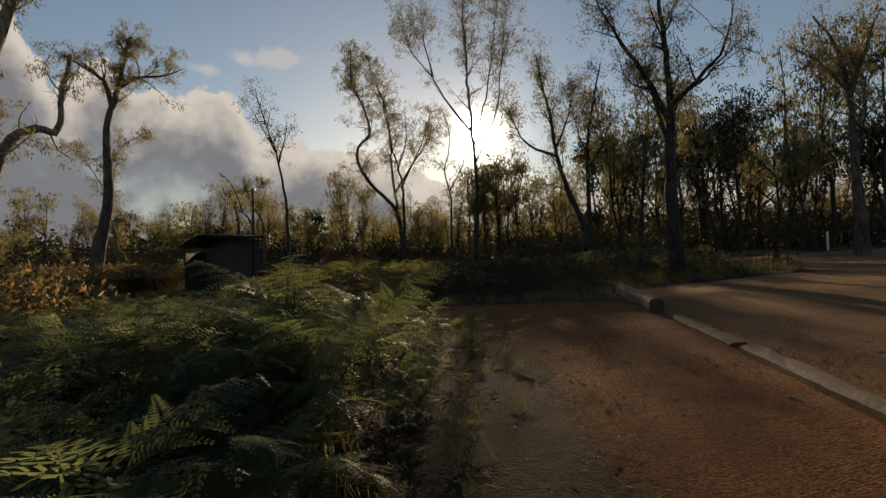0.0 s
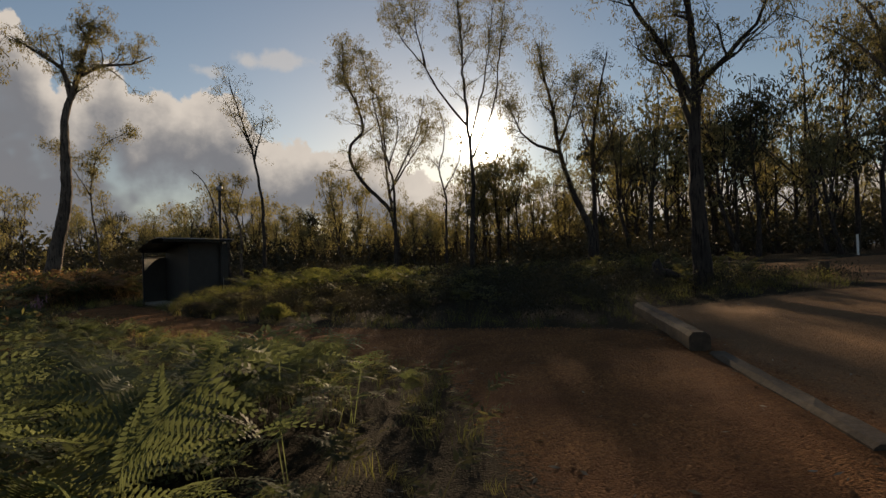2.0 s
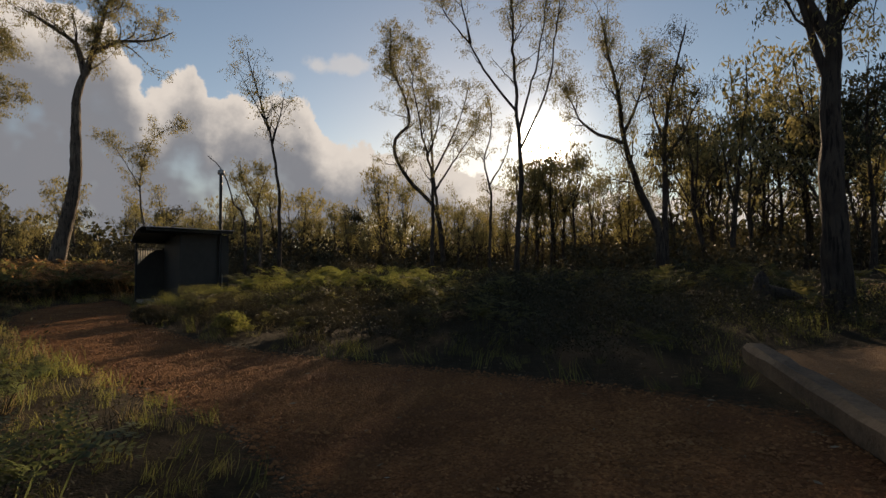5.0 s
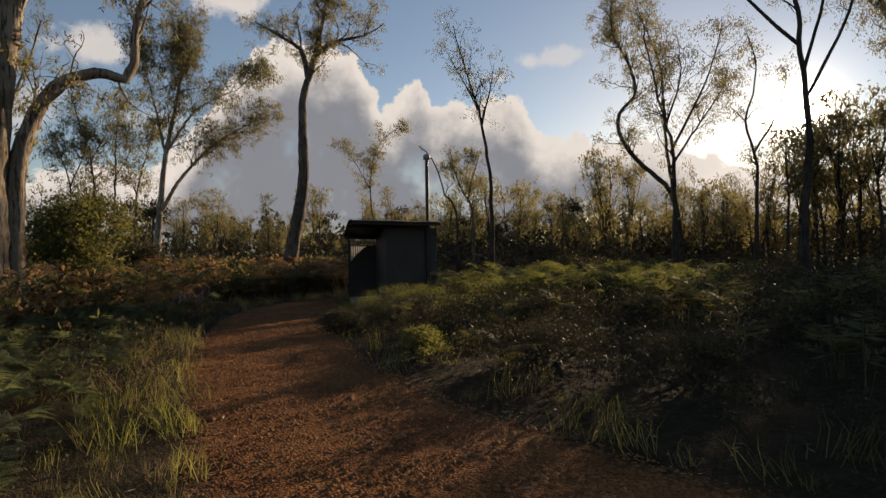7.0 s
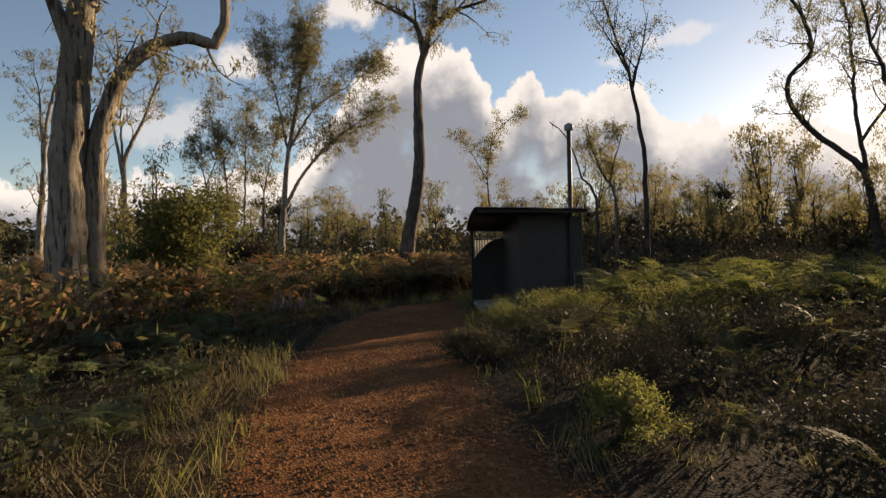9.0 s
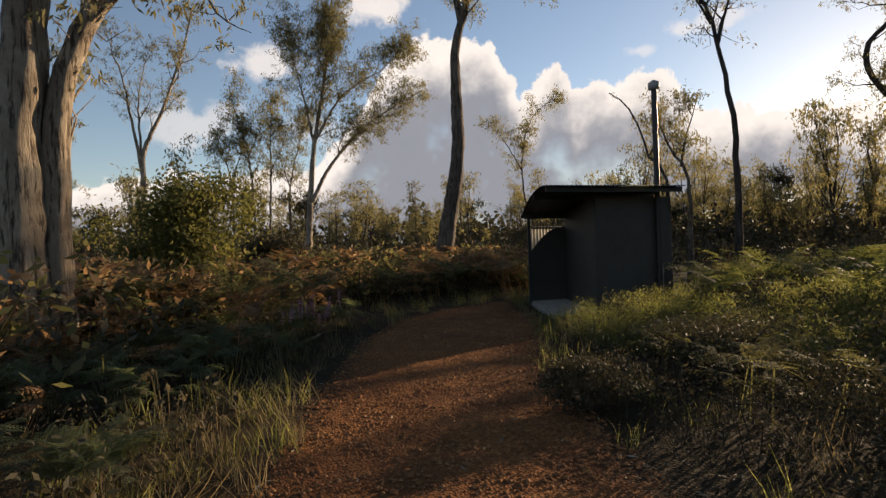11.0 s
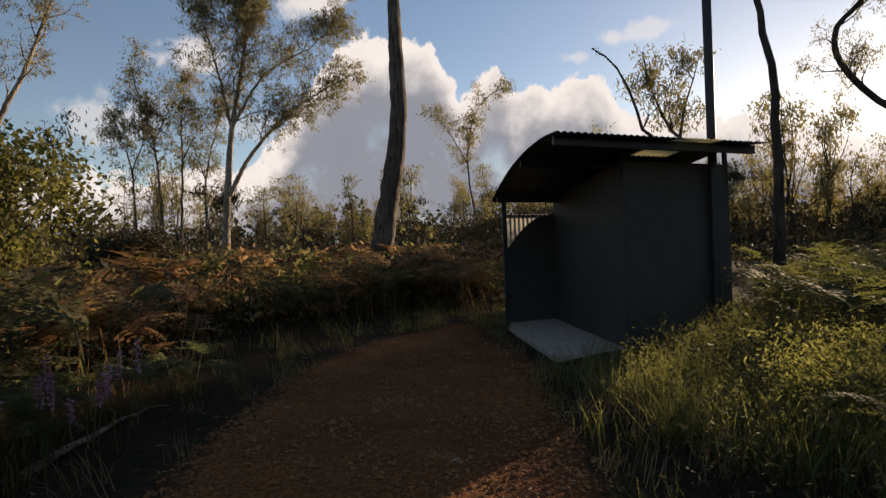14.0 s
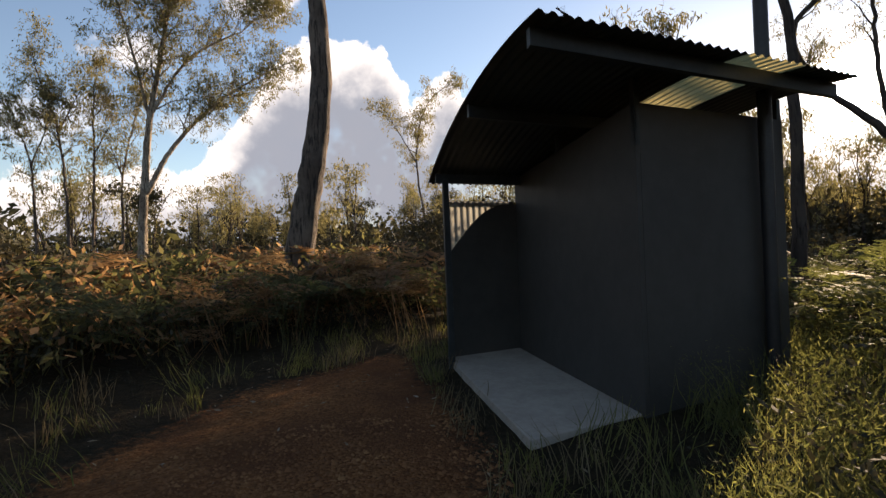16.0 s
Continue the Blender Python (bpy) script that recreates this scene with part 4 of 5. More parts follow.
def build_undergrowth():
    rng = np.random.default_rng(5)
    fine = [fern_clump(rng, 4, True, pairs=10, cut=0.034) for _ in range(6)]
    coarse = [fern_clump(rng, 4, False, pairs=15) for _ in range(6)]
    middle = [fern_clump(rng, 3, True, pairs=10, cut=0.05) for _ in range(5)]
    # bracken beside the start of the walk, plant by plant
    x, y = scatter(rng, 620, -7.5, 0.2, 1.2, 10.2, lambda x, y: clear(x, y, 0.35, 0.95) & (y < 9.6 + 0.45 * x) & ((x < -1.0) | (y < 5.0) | (rng.random(len(x)) < 0.4)) & (np.sin(2.1 * x + 0.8 * y) * np.sin(1.9 * y - 0.7 * x) > -0.42))
    x2, y2 = scatter(rng, 300, -14, -3, 9, 21, lambda x, y: clear(x, y, 0.7, 1.5) & (bare(x, y) < 3.2) & (y < 12.5 - 0.75 * (x + 3)))
    fronds = [mesh_from("frond", *frond(rng, stalk=rng.uniform(0.4, 0.8), blade=rng.uniform(0.65, 0.95), fine=True, arch=rng.uniform(0.5, 1.1), pairs=12, cut=0.034), M_FERN) for _ in range(12)]
    feathery = [mesh_from("frond", *frond(rng, stalk=rng.uniform(0.4, 0.8), blade=rng.uniform(0.65, 0.95), fine=True, arch=rng.uniform(0.5, 1.1), pairs=16, cut=0.023), M_FERN) for _ in range(8)]
    for i, (a, b) in enumerate(list(zip(x, y))[:235] + list(zip(x2, y2))[:85]):
        mound = 0.78 + 0.42 * math.exp(-((a + 1.5) / 1.2) ** 2 - ((b - 4.6) / 1.6) ** 2)
        s = rng.uniform(0.75, 1.1) * mound * (0.6 if a > -0.5 else 1.0) * (0.72 if i >= 235 else 1.0) * (0.8 if walked(a, b) < 1.8 else 1.0)
        plant = thing("bracken", (a, b, float(surface(a, b)) - 0.02), "green bracken fern with arching feathery fronds", "fern", "bracken beside the track")
        plant.scale = (s, s, s)
        turn = rng.uniform(0, 360)
        for k in range(5):
            leaf = part("frond", feathery[rng.integers(0, 8)] if walked(a, b) < 2.6 else fronds[rng.integers(0, 12)], None, plant)
            leaf.matrix_local = pose(rng.normal(0, 0.09), rng.normal(0, 0.09), 0, rng.normal(0, 9), rng.normal(0, 9), turn + 72 * k + rng.normal(0, 28))
    x, y = scatter(rng, 220, -8.5, -0.3, 1.0, 10.0, lambda x, y: clear(x, y, 0.3, 0.9) & (y < 9.6 + 0.45 * x))
    stuff("green_bracken", plant_out(rng, middle, x, y, rng.uniform(0.5, 0.95, len(x)), 0.25), M_FERN, "low shaded fronds filling the bracken thicket", "bracken")
    # heath and patches of bracken across the middle ground
    heath = [shrub_template(rng, 0.6, 0.95, 144, (0.075, 0.03)) for _ in range(6)]
    patch = lambda x, y: np.sin(x * 0.9 + 1.3 * np.sin(y * 0.5)) * np.sin(y * 0.8 + 1.1 * np.sin(x * 0.6))
    x, y = scatter(rng, 900, -9.5, 4, 13, 28, lambda x, y: clear(x, y, 0.9, 1.6, 0.6) & (walked(x, y) < 4.5) & (patch(x, y) > 0.2))
    stuff("green_bracken", plant_out(rng, fine, x[:30], y[:30], rng.uniform(0.45, 0.8, len(x[:30])), 0.25), M_FERN_FAR, "small green bracken beside the track", "bracken")
    x, y = scatter(rng, 950, -9, 14, 13, 38, lambda x, y: clear(x, y, 1.2, 4.5, 0.6) & (patch(x, y) > 0.15))
    stuff("green_bracken", plant_out(rng, coarse, x, y, rng.uniform(0.55, 1.1, len(x)), 0.25), M_FERN_FAR, "patches of green bracken on the bush floor", "bracken")
    x, y = scatter(rng, 330, -9, 0, 24, 38, lambda x, y: clear(x, y, 1.0, 4.0, 0.8))
    stuff("green_bracken", plant_out(rng, middle, x, y, rng.uniform(0.8, 1.5, len(x)), 0.3), M_LIT_GREEN, "green bracken on the bank behind the hut, coloured paler as sunlit", "bracken")
    x, y = scatter(rng, 1900, -9, 14, 13, 34, lambda x, y: clear(x, y, 0.7, 1.5, 0.6) & (patch(x, y) < 0.35))
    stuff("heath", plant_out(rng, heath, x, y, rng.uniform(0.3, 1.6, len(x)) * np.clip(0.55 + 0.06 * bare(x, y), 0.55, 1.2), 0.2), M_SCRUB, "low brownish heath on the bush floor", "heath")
    # rusty bracken west of the track
    x, y = scatter(rng, 3000, -27, -3, 6, 36, lambda x, y: clear(x, y, 1.3, 2.1, 1.0) & ((y > 11) | (x < -8)) & ((x < -10) | (y < 12)) & (y < 2.2 * (-x) - 2) & (np.hypot(x + 15.7, y - 22.0) > 1.4))
    rusty = rng.random(len(x)) < np.where(x < -9, 0.6, 0.25)
    s = rng.uniform(0.55, 1.5, len(x)) * np.where(x < -13, 1.25, 0.9) * (0.95 + 0.45 * patch(x * 0.9, y * 0.9 + 3))
    s = np.minimum(s, np.where(x < -13, 1.65, 1.25))
    near = walked(x, y) < 9.0
    for name, sel, mat, label in (("rusty_bracken", rusty, M_DRY_FERN, "rusty brown dying bracken in tall banks"), ("green_bracken", ~rusty, M_FERN_FAR, "tall green bracken among rusty fronds")):
        for forms, pick in ((middle, sel & near), (coarse, sel & ~near)):
            stuff(name, plant_out(rng, forms, x[pick], y[pick], s[pick], 0.4), mat, label, "bracken")
    x, y = scatter(rng, 800, -27, -9, 9, 36, lambda x, y: clear(x, y, 2.4, 5.0, 1.0) & (y < 2.2 * (-x) - 2))
    for k, (mat, label) in enumerate(((M_DRY_FERN, "reddish twiggy heath among the bracken"), (M_FERN_FAR, "olive leafy heath among the bracken"), (M_SCRUB, "dark low heath among the bracken"))):
        a, b = x[k::3], y[k::3]
        stuff("heath", plant_out(rng, heath, a, b, rng.uniform(0.9, 2.5, len(a)) * np.clip(0.5 + 0.14 * bare(a, b), 0.5, 1.1), 0.2), mat, label, "heath")
    # grass along the edges of the bare earth
    tufts = [grass_template(rng, 22, 0.36, 0.12) for _ in range(5)]
    x, y = scatter(rng, 60000, -22, 14, 2, 30, lambda x, y: (bare(x, y) > 0.05) & (hut_gap(x, y) > 0.05) & (rng.random(len(x)) < np.exp(-np.maximum(bare(x, y) - 0.3, 0) / 1.1) * np.where((y < 8.5) | ((x < -8.6) & (y > 16.5) & (x < -9.5 - 0.75 * (y - 18))), 0.07, np.where((y > 12.56 - 0.816 * x) & (x > -8), 0.06, 0.28))) & (walked(x, y) > 0.25))
    dry = rng.random(len(x)) < np.where(x < -3, 0.45, 0.12)
    for pick, mat, label in ((~dry, M_GRASS, "green grass along the track edges"), (dry, M_STRAW, "dry straw-coloured grass along the track edges")):
        stuff("grass", plant_out(rng, tufts, x[pick], y[pick], rng.uniform(0.3, 0.95, int(pick.sum())) * np.where(y[pick] < 12.6, 0.62, 1.0), 0.25), mat, label, "grass")
    tall_grass = [grass_template(rng, 20, 0.5, 0.12) for _ in range(4)]
    x, y = scatter(rng, 2000, -9.8, -4.5, 21.0, 30, lambda x, y: clear(x, y, 0.3, 0.9, 0.25) & (np.hypot(x + 10.5, y - 23.3) > 1.2) & (bare(x, y) < 4.5))
    stuff("grass", plant_out(rng, tall_grass, x, y, rng.uniform(0.4, 0.95, len(x)), 0.25), M_LIT_GREEN, "seeding grass on the bank beside the hut, coloured paler as sunlit", "grass")
    # small ferns and seedlings close to the walked line
    low = [fern_clump(rng, 4, False, pairs=8) for _ in range(4)]
    low = [(v * 0.5, q) for v, q in low]
    x, y = scatter(rng, 110, -2.2, 1.3, 0.5, 9.5, lambda x, y: clear(x, y, 0.12, 0.3))
    stuff("seedlings", plant_out(rng, low, x, y, rng.uniform(0.5, 1.1, len(x)), 0.3), M_FERN_FAR, "small dark green fern seedlings beside the track", "ferns")
    # low leafy weeds
    weeds = [shrub_template(rng, 0.42, 0.5, 80, (0.036, 0.013)) for _ in range(4)]
    x, y = scatter(rng, 1400, -20, 12, 3, 28, lambda x, y: clear(x, y, 0.25, 0.8, 0.2) & (bare(x, y) < 4) & ((y > 9) | (rng.random(len(x)) < 0.5)))
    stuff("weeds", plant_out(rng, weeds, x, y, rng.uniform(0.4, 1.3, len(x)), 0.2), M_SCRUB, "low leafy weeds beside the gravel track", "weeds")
    x, y = scatter(rng, 700, -9.9, -4, 17, 29, lambda x, y: clear(x, y, 0.3, 0.9, 0.3) & (np.hypot(x + 10.5, y - 23.3) > 1.3))
    x2, y2 = scatter(rng, 420, 4.2, 12, 14.5, 21, lambda x, y: clear(x, y, 0.2, 0.9) & (np.hypot(x - 10.5, y - 16.6) > 0.9) & ((x < 10) | (y > 16.6)))
    herbs = [shrub_template(rng, 0.7, 0.42, 170, (0.042, 0.007)) for _ in range(5)]
    hx, hy = scatter(rng, 560, -9.9, -5.2, 21.0, 27.5, lambda x, y: clear(x, y, 0.15, 0.8, 0.3) & (np.hypot(x + 10.5, y - 23.3) > 1.3))
    stuff("weeds", plant_out(rng, herbs, hx, hy, rng.uniform(0.35, 0.9, len(hx)), 0.25), M_LIT_GREEN, "feathery yellow-green weeds with low sun put in their colour", "weeds")
    # sun and shade are put into these weeds' colour by where they stand
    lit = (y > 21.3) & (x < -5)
    for a, b, mat, label in ((x[lit], y[lit], M_LIT_GREEN, "weeds on the bank by the hut, sunlight put in their green"), (x[~lit], y[~lit], M_SCRUB, "leafy weeds beside the gravel track, shade put in their colour"), (x2, y2, M_GRASS, "green weeds and seedlings beside the car park")):
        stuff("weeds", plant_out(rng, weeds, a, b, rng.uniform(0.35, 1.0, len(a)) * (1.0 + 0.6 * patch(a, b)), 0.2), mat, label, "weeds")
    # dense scrub under the woods
    scrub = [shrub_template(rng, 2.2, 2.6, 130, (0.34, 0.15)) for _ in range(6)]
    x, y = scatter(rng, 2700, -75, 60, 24, 95, lambda x, y: (bare(x, y) > 2.5) & ((np.abs(x + 8.5) > 8.5) | (y > 58) | (rng.random(len(x)) < 0.3)) & (hut_gap(x, y) > 2.5) & (np.hypot(x, y - 6) > 27) & (rng.random(len(x)) < 0.55) & ((x < 12) | (y > 34)))
    d = np.hypot(x, y - 6)
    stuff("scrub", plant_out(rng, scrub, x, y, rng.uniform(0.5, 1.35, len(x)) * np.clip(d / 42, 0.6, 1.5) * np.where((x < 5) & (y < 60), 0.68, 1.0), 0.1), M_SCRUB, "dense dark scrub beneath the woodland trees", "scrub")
    # far woods that close the horizon
    far = [shrub_template(rng, 7.5, 7.0, 190, (1.1, 0.6)) for _ in range(4)]
    a, r = rng.uniform(-1.75, 1.2, 330), rng.uniform(105, 175, 330)
    stuff("far_woods", plant_out(rng, far, r * np.sin(a), r * np.cos(a), rng.uniform(0.7, 1.3, 330), 0.05), M_LEAF_SHADE, "distant hazy line of dark woodland", "woods")
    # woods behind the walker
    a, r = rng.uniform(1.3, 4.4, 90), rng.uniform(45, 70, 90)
    stuff("far_woods", plant_out(rng, far, r * np.sin(a), r * np.cos(a), rng.uniform(0.8, 1.4, 90), 0.05), M_LEAF_SHADE, "dark woodland behind the track", "woods")


build_undergrowth()


def build_litter():
    rng = np.random.default_rng(9)
    x, y = scatter(rng, 24000, -16, 9, 1, 28, lambda x, y: (bare(x, y) > -1.6) & (rng.random(len(x)) < 0.05 + 0.8 * np.exp(-np.abs(bare(x, y) - 0.1) / 0.4)) & (hut_gap(x, y) > 0.02))
    n = len(x)
    z = surface(x, y) + 0.005
    a = rng.uniform(0, 6.28, n)
    l = rng.uniform(0.018, 0.05, n)
    d = np.stack([np.cos(a) * l, np.sin(a) * l, rng.normal(0, 0.12, n) * l], -1)
    w = np.stack([-np.sin(a) * l * 0.2, np.cos(a) * l * 0.2, rng.normal(0, 0.12, n) * l], -1)
    c = np.stack([x, y, z], -1)
    v = np.stack([c - d, c + w, c + d, c - w], 1).reshape(-1, 3)
    stuff("fallen_leaves", (v, np.arange(4 * n).reshape(-1, 4)), M_LITTER, "dry pale fallen gum leaves scattered on gravel", "leaf litter")
    x, y = scatter(rng, 200000, -13, 5, 4, 25, lambda x, y: (bare(x, y) < 0.15) & (walked(x, y) < 3.5) & ((y > 10) | (rng.random(len(x)) < 0.06)))
    n = len(x)
    c = np.stack([x, y, surface(x, y) + 0.002], -1)
    r = rng.gamma(3.0, 0.0032, n)[:, None] + 0.004
    o = np.array([(1, 0, 0), (0, 1, 0), (-1, 0, 0), (0, -1, 0), (0.2, 0.1, 0.8)])
    a = rng.uniform(0, 6.28, n)
    ox = o[None, :, 0] * np.cos(a)[:, None] - o[None, :, 1] * np.sin(a)[:, None]
    oy = o[None, :, 0] * np.sin(a)[:, None] + o[None, :, 1] * np.cos(a)[:, None]
    v = c[:, None, :] + np.stack([ox * r, oy * r * 0.8, np.tile(o[None, :, 2], (n, 1)) * r], -1)
    k = np.arange(n)[:, None] * 5
    t = np.concatenate([k + np.array([[0, 1, 4]]), k + np.array([[1, 2, 4]]), k + np.array([[2, 3, 4]]), k + np.array([[3, 0, 4]])])
    tagged(new("gravel", mesh_from("gravel", v.reshape(-1, 3), np.zeros((0, 4)), M_STONE, t)), "loose orange-brown laterite gravel on the track", "gravel", kind="stuff")


build_litter()

# ---- single bushes ----
M_BUSH = leaf_material("broad bush leaves", (0.055, 0.06, 0.024), (0.11, 0.115, 0.045), (0.2, 0.18, 0.075), 0.5)


def bush(x, y, height, width, seed, label, mat, leaf=(0.10, 0.045), leaves=8000, stalks=14):
    rng = np.random.default_rng(seed)
    root = thing("bush", (x, y, float(surface(x, y))), label, "bush")
    lobes = [(rng.normal(0, width * 0.24), rng.normal(0, width * 0.24), height * rng.uniform(0.25, 0.88)) for _ in range(44)]
    v, q = leaf_cloud(rng, lobes, (width * 0.09, width * 0.09, height * 0.07), leaves // 44, *leaf, droop=0.2)
    part("foliage", mesh_from("foliage", v, q, mat), None, root)
    stems = Tubes()
    for l in lobes[:stalks]:
        stems.add([(0, 0, -0.1), (l[0] * 0.5, l[1] * 0.5, l[2] * 0.5), l], [0.03, 0.02, 0.006], 5)
    part("wood", stems.mesh("wood", M_DARK_BARK), None, root)


bush(-18.8, 19.0, 3.9, 3.4, 1, "round broad-leaved bush catching the low sun", M_BUSH, (0.13, 0.06), 15000)
bush(-22.0, 23.0, 2.3, 2.8, 2, "dark rounded bush among rusty bracken", M_SCRUB, (0.13, 0.06), 12000)
bush(-14.5, 12.0, 1.6, 2.0, 3, "bright green leafy bush beside the old gum", M_GRASS)
bush(-17.0, 31.5, 2.6, 3.0, 4, "dark bush at the foot of the tall gum", M_SCRUB)
for k, (x, y, h, w) in enumerate(((-4.6, 18.9, 0.75, 1.1), (-6.4, 20.3, 0.7, 1.3), (-2.2, 17.2, 0.7, 1.2), (-7.6, 22.3, 0.8, 1.4), (-5.6, 23.4, 0.9, 1.5), (-3.4, 21.0, 0.8, 1.5), (-0.4, 16.9, 0.65, 1.1), (-6.9, 18.4, 0.5, 0.8), (-4.0, 16.9, 0.45, 0.7))):
    # shade is put into the colour: all but three bushes take the dark leaf
    bush(x, y, h, w, 20 + k, "small leafy green bush beside the gravel track", M_GRASS if k in (3, 4, 8) else M_SCRUB, (0.042, 0.013), 6400, 5)
bush(-12.6, 29.6, 2.6, 2.6, 6, "tall dark bush behind the toilet hut", M_SCRUB)
bush(-5.6, 31.0, 1.6, 2.4, 8, "low dark bush in the sunlit clearing", M_SCRUB)

# ---- car park edge ----
M_TIMBER = plain("weathered kerb timber", (0.05, 0.034, 0.022), (0.13, 0.09, 0.058), 0.85, 3.0, relief=0.6, dist=0.015)
M_POST = plain("dark stained post", (0.03, 0.022, 0.016), (0.07, 0.05, 0.035), 0.8, 5.0, relief=0.5)
M_WHITE = plain("white painted post", (0.68, 0.67, 0.64), (0.8, 0.79, 0.76), 0.6, 8.0, relief=0.1)


def kerb_log(a, b, wide, tall, lift):
    (ax, ay), (bx, by) = a, b
    length, turn = math.hypot(bx - ax, by - ay), math.degrees(math.atan2(by - ay, bx - ax))
    rng = np.random.default_rng(int(abs(ax) * 100))
    bm = bmesh.new()
    n = 12
    for i in range(n + 1):
        for k in range(8):
            c, s = math.cos(k * math.pi / 4 + 0.39), math.sin(k * math.pi / 4 + 0.39)
            e = 0.6
            cy, cz = math.copysign(abs(c) ** e, c), math.copysign(abs(s) ** e, s)
            bm.verts.new((length * i / n, cy * wide * 0.53 + rng.normal(0, 0.006), tall * 0.5 + cz * tall * 0.53 + rng.normal(0, 0.006)))
    bm.verts.ensure_lookup_table()
    for i in range(n):
        for k in range(8):
            bm.faces.new([bm.verts[i * 8 + k], bm.verts[i * 8 + (k + 1) % 8], bm.verts[i * 8 + 8 + (k + 1) % 8], bm.verts[i * 8 + 8 + k]])
    bm.faces.new([bm.verts[k] for k in range(8)][::-1])
    bm.faces.new([bm.verts[n * 8 + k] for k in range(8)])
    bmesh.ops.recalc_face_normals(bm, faces=bm.faces)
    me = bpy.data.meshes.new("kerb_log")
    bm.to_mesh(me)
    bm.free()
    me.materials.append(M_TIMBER)
    za, zb = float(surface(ax, ay)), float(surface(bx, by))
    ob = new("kerb_log", me)
    ob.matrix_world = pose(ax, ay, za + lift, 0, -math.degrees(math.atan2(zb - za, length)), turn)
    tagged(ob, "weathered squared log edging the gravel car park", "kerb", "kerb logs")


kerb_log((3.92, 9.75), (4.6, 13.7), 0.27, 0.27, -0.03)
kerb_log((3.45, 6.2), (4.02, 9.5), 0.22, 0.17, -0.125)
kerb_log((2.85, 2.3), (3.4, 5.9), 0.22, 0.17, -0.095)


def bollard(x, y, h, r):
    root = thing("bollard", (x, y, float(surface(x, y))), "short dark timber bollard beside the gravel road", "bollard")
    tb = Tubes()
    tb.add([(0, 0, -0.2), (0, 0, h * 0.5), (0, 0, h - 0.02), (0, 0, h), (0, 0, h)], [r, r, r, r * 0.88, 0.001], 14)
    part("post", tb.mesh("post", M_POST), None, root)


bollard(10.5, 16.6, 0.55, 0.13)
root = thing("marker_post", (23.6, 32.2, float(surface(23.6, 32.2))), "slim white roadside marker post", "post")
bm = bmesh.new()
box(bm, (-0.05, -0.04, -0.1), (0.05, 0.04, 1.15), 0.01)
part("post", bm, M_WHITE, root)
root = thing("stump", (6.9, 18.6, float(surface(6.9, 18.6))), "charred broken tree stump among bright grass", "stump")
tb = Tubes()
tb.add([(0, 0, -0.1), (0.02, 0, 0.35), (0.05, 0.03, 0.75), (0.08, 0.04, 0.9)], [0.26, 0.2, 0.14, 0.03], 10)
part("wood", tb.mesh("wood", M_DARK_BARK), None, root)
tb = Tubes()
tb.add([(0.1, 0, 0.5), (0.6, -0.1, 0.4), (1.1, -0.1, 0.1)], [0.14, 0.12, 0.08], 8)
part("fallen_limb", tb.mesh("fallen_limb", M_DARK_BARK), None, root)


def tall_fern(x, y, h):
    root = thing("tree_fern", (x, y, float(surface(x, y))), "single tall bracken stalk with flat spreading fronds", "fern")
    rng = np.random.default_rng(4)
    tb = Tubes()
    tb.add([(0, 0, -0.05), (0.02, 0, h * 0.5), (0.05, 0.02, h)], [0.012, 0.01, 0.006], 6)
    part("stalk", tb.mesh("stalk", M_SCRUB), None, root)
    for k in range(7):
        f = turned(frond(rng, stalk=0.02, blade=rng.uniform(0.4, 0.6), arch=0.5), k * 0.9 + 0.2)
        v = f[0].copy()
        v[:, 2] *= 0.4
        part("frond", mesh_from("frond", v + [0.05, 0.02, h * (0.8 if k % 2 else 0.98)], f[1], M_FERN), None, root)


tall_fern(-16.4, 22.7, 1.35)
M_PVC = plain("grey-white plastic pipe", (0.4, 0.4, 0.38), (0.55, 0.55, 0.52), 0.4, 8.0, relief=0.05)
tb = Tubes()
tb.add([(-8.85, 27.4, 0.12), (-8.7, 27.0, 0.11), (-8.52, 26.44, 0.10)], [0.02, 0.02, 0.02], 10)
tagged(new("drain_pipe", tb.mesh("drain_pipe", M_PVC)), "white plastic drain pipe lying in the grass", "pipe")
M_PINK = leaf_material("mauve flower petals", (0.25, 0.12, 0.2), (0.35, 0.2, 0.3), (0.45, 0.3, 0.4), 0.4)


def flower_spikes(x, y, seed):
    rng = np.random.default_rng(seed)
    root = thing("flower_spike", (x, y, float(surface(x, y))), "tall weed with mauve flower spikes", "flower", "mauve flowers")
    for k in range(5):
        h, dx, dy = rng.uniform(0.5, 0.85), rng.normal(0, 0.12), rng.normal(0, 0.12)
        tb = Tubes()
        tb.add([(dx * 0.3, dy * 0.3, 0), (dx * 0.7, dy * 0.7, h * 0.5), (dx, dy, h)], [0.004, 0.004, 0.002], 4)
        st = part("stalk", tb.mesh("stalk", M_GRASS), None, root)
        part("blossom", mesh_from("blossom", *leaf_cloud(rng, [(dx, dy, h * g) for g in np.linspace(0.72, 1, 8)], (0.008, 0.008, 0.008), 7, 0.03, 0.018, 0), M_PINK), None, st)


for k, (x, y) in enumerate(((-11.6, 18.0), (-11.9, 18.5), (-12.0, 19.0))):
    flower_spikes(x, y, k)


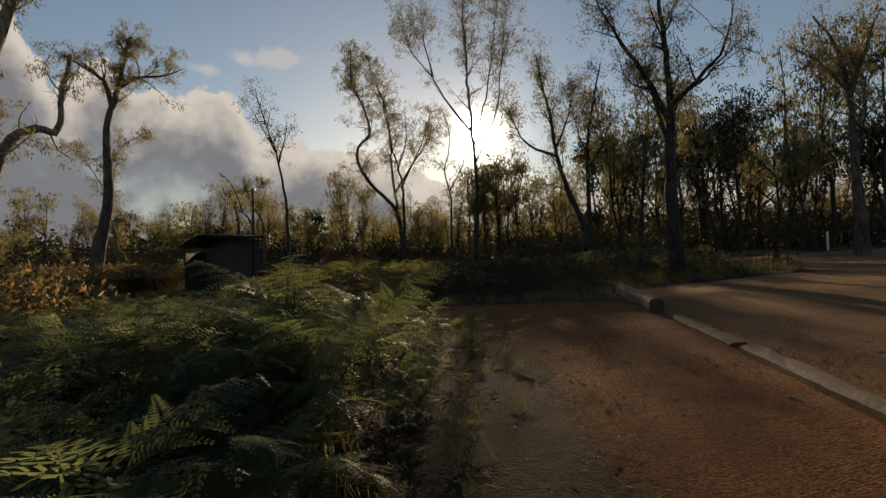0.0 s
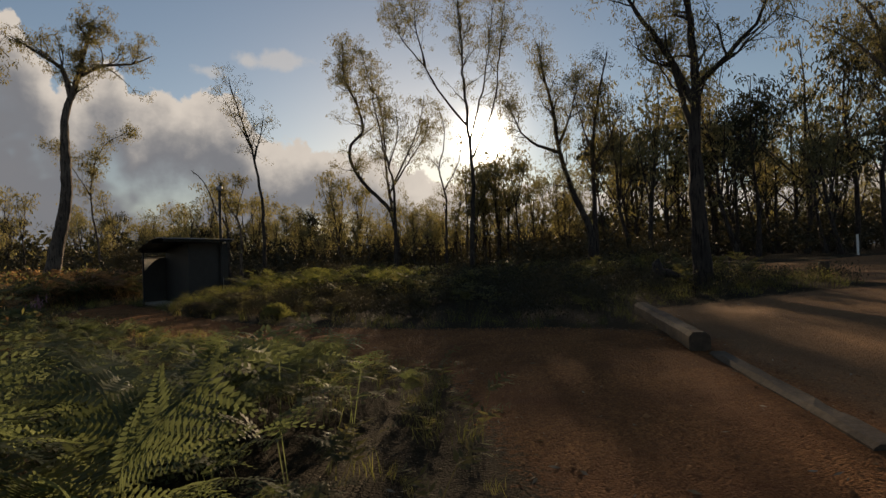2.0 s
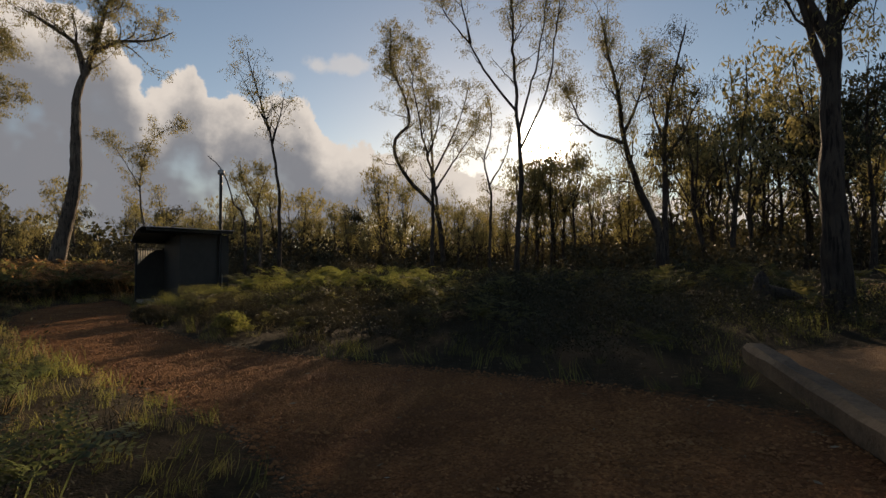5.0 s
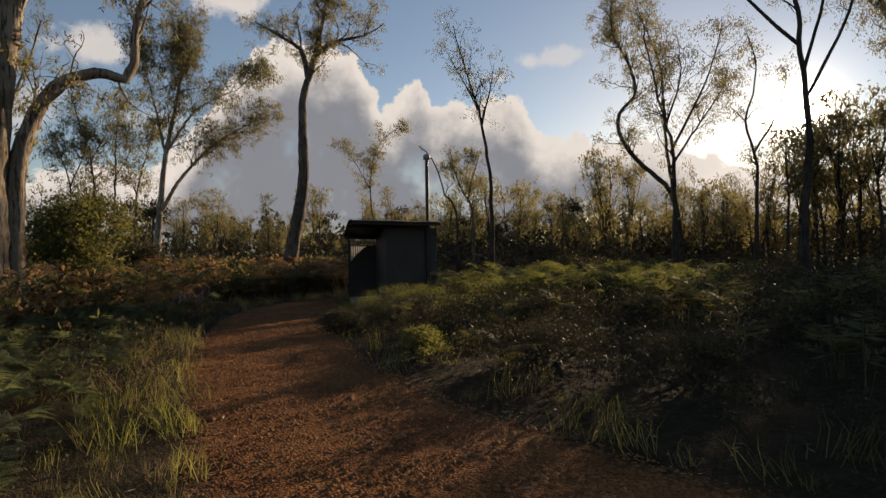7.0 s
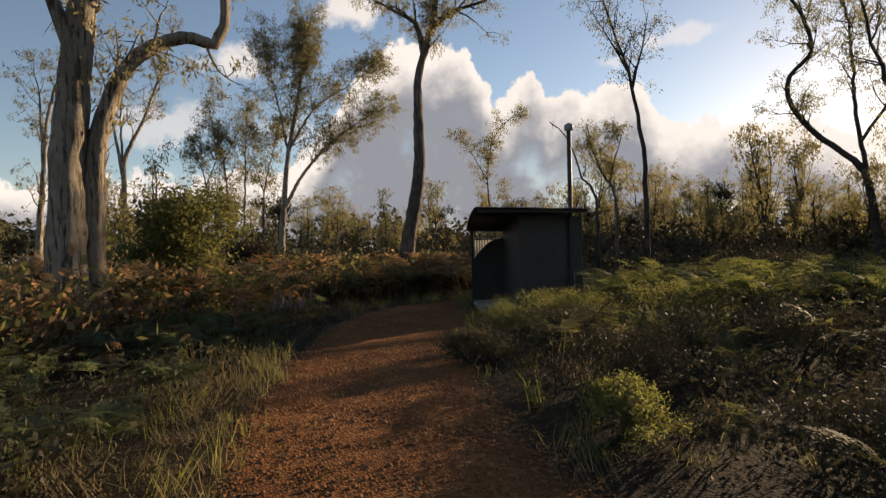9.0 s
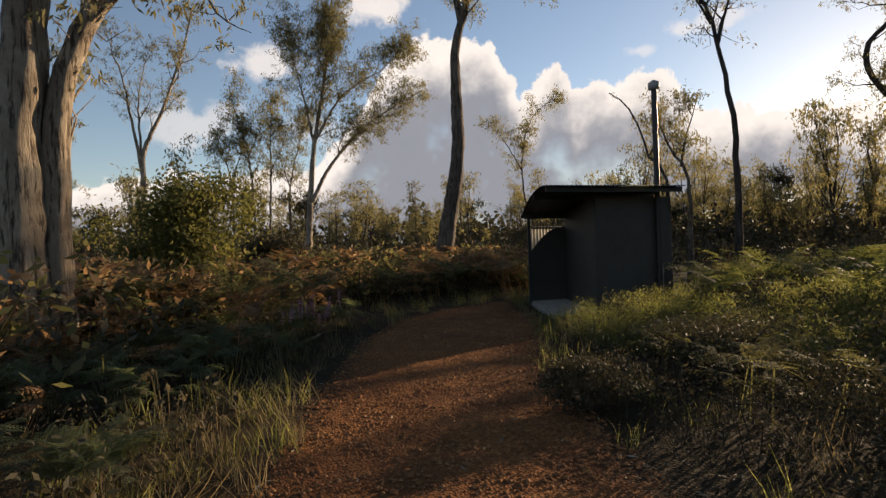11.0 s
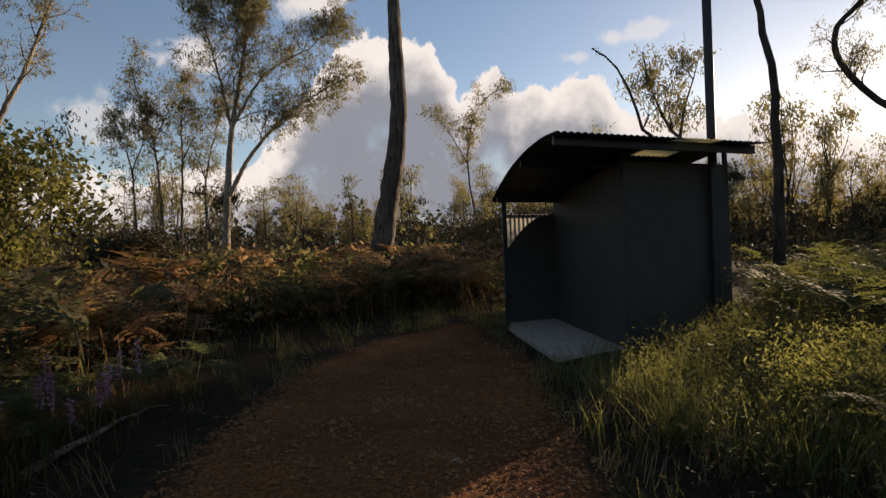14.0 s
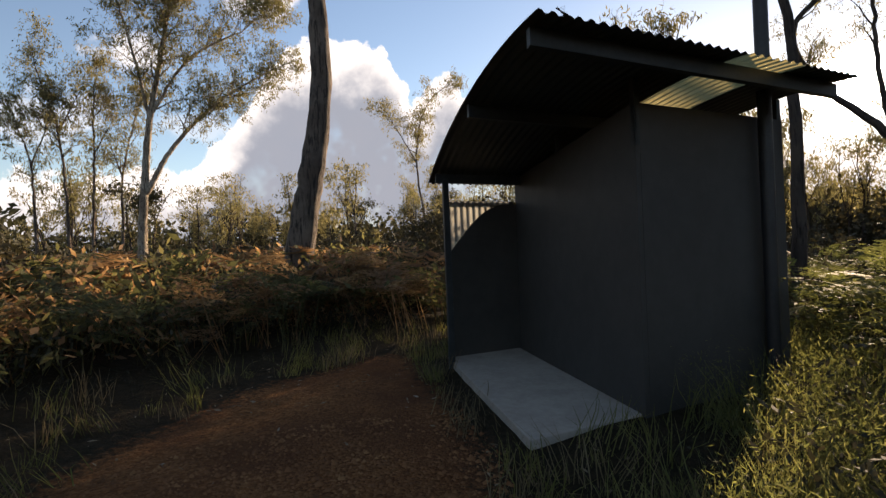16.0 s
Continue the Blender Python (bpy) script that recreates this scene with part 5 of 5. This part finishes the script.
def dead_stalks(x, y, seed, h):
    """A few bare dry stalks with drooping withered tips."""
    rng = np.random.default_rng(seed)
    root = thing("dead_stalks", (x, y, float(surface(x, y))), "bare straw-coloured dead bracken stalks beside the track", "stalks", "dead stalks")
    for k in range(4):
        a, t = rng.uniform(0, 6.28), h * rng.uniform(0.6, 1.1)
        dx, dy = math.cos(a) * 0.16, math.sin(a) * 0.16
        tb = Tubes()
        tb.add([(dx * 0.5, dy * 0.5, -0.03), (dx * 0.7, dy * 0.7, t * 0.5), (dx, dy, t * 0.95), (dx * 1.3, dy * 1.3, t), (dx * 1.55, dy * 1.55, t * 0.94)], [0.007, 0.006, 0.005, 0.004, 0.002], 5)
        stalk = part("stalk", tb.mesh("stalk", M_STRAW), None, root)
        part("withered_tip", mesh_from("withered_tip", *leaf_cloud(rng, [(dx * g, dy * g, t * 0.96) for g in (1.2, 1.4, 1.55)], (0.012, 0.012, 0.012), 5, 0.05, 0.012, 0.9), M_STRAW), None, stalk)


for k, (x, y, h) in enumerate(((-10.6, 17.4, 0.8), (-11.3, 17.9, 0.6), (-11.0, 16.9, 0.5), (-9.2, 15.6, 0.5), (-8.3, 15.7, 0.45), (-12.4, 18.9, 0.6))):
    dead_stalks(x, y, 60 + k, h)


def fallen_branch(line, twigs):
    """A dead limb lying on the litter, with thin side twigs."""
    x0, y0 = line[0]
    base = float(surface(x0, y0))
    root = thing("fallen_branch", (x0, y0, base), "dead grey fallen branch lying on leaf litter", "branch")
    for name, path, thick in [("limb", line, 0.034)] + [("twig", w, 0.012) for w in twigs]:
        pts = [(x - x0, y - y0, float(surface(x, y)) - base + thick * 0.8 + 0.02 * (i % 2)) for i, (x, y) in enumerate(path)]
        tb = Tubes()
        tb.add(resample(pts, 0.12), np.linspace(thick, thick * 0.35, len(resample(pts, 0.12))), 7)
        part(name, tb.mesh(name, M_PALE_BARK), None, root)


fallen_branch([(-12.0, 18.4), (-12.23, 18.66), (-12.55, 19.0), (-12.75, 19.27), (-12.88, 19.44)], [[(-12.72, 19.2), (-13.0, 19.3), (-13.21, 19.38), (-13.38, 19.37)], [(-12.88, 19.44), (-13.0, 19.6), (-12.97, 19.78)]])
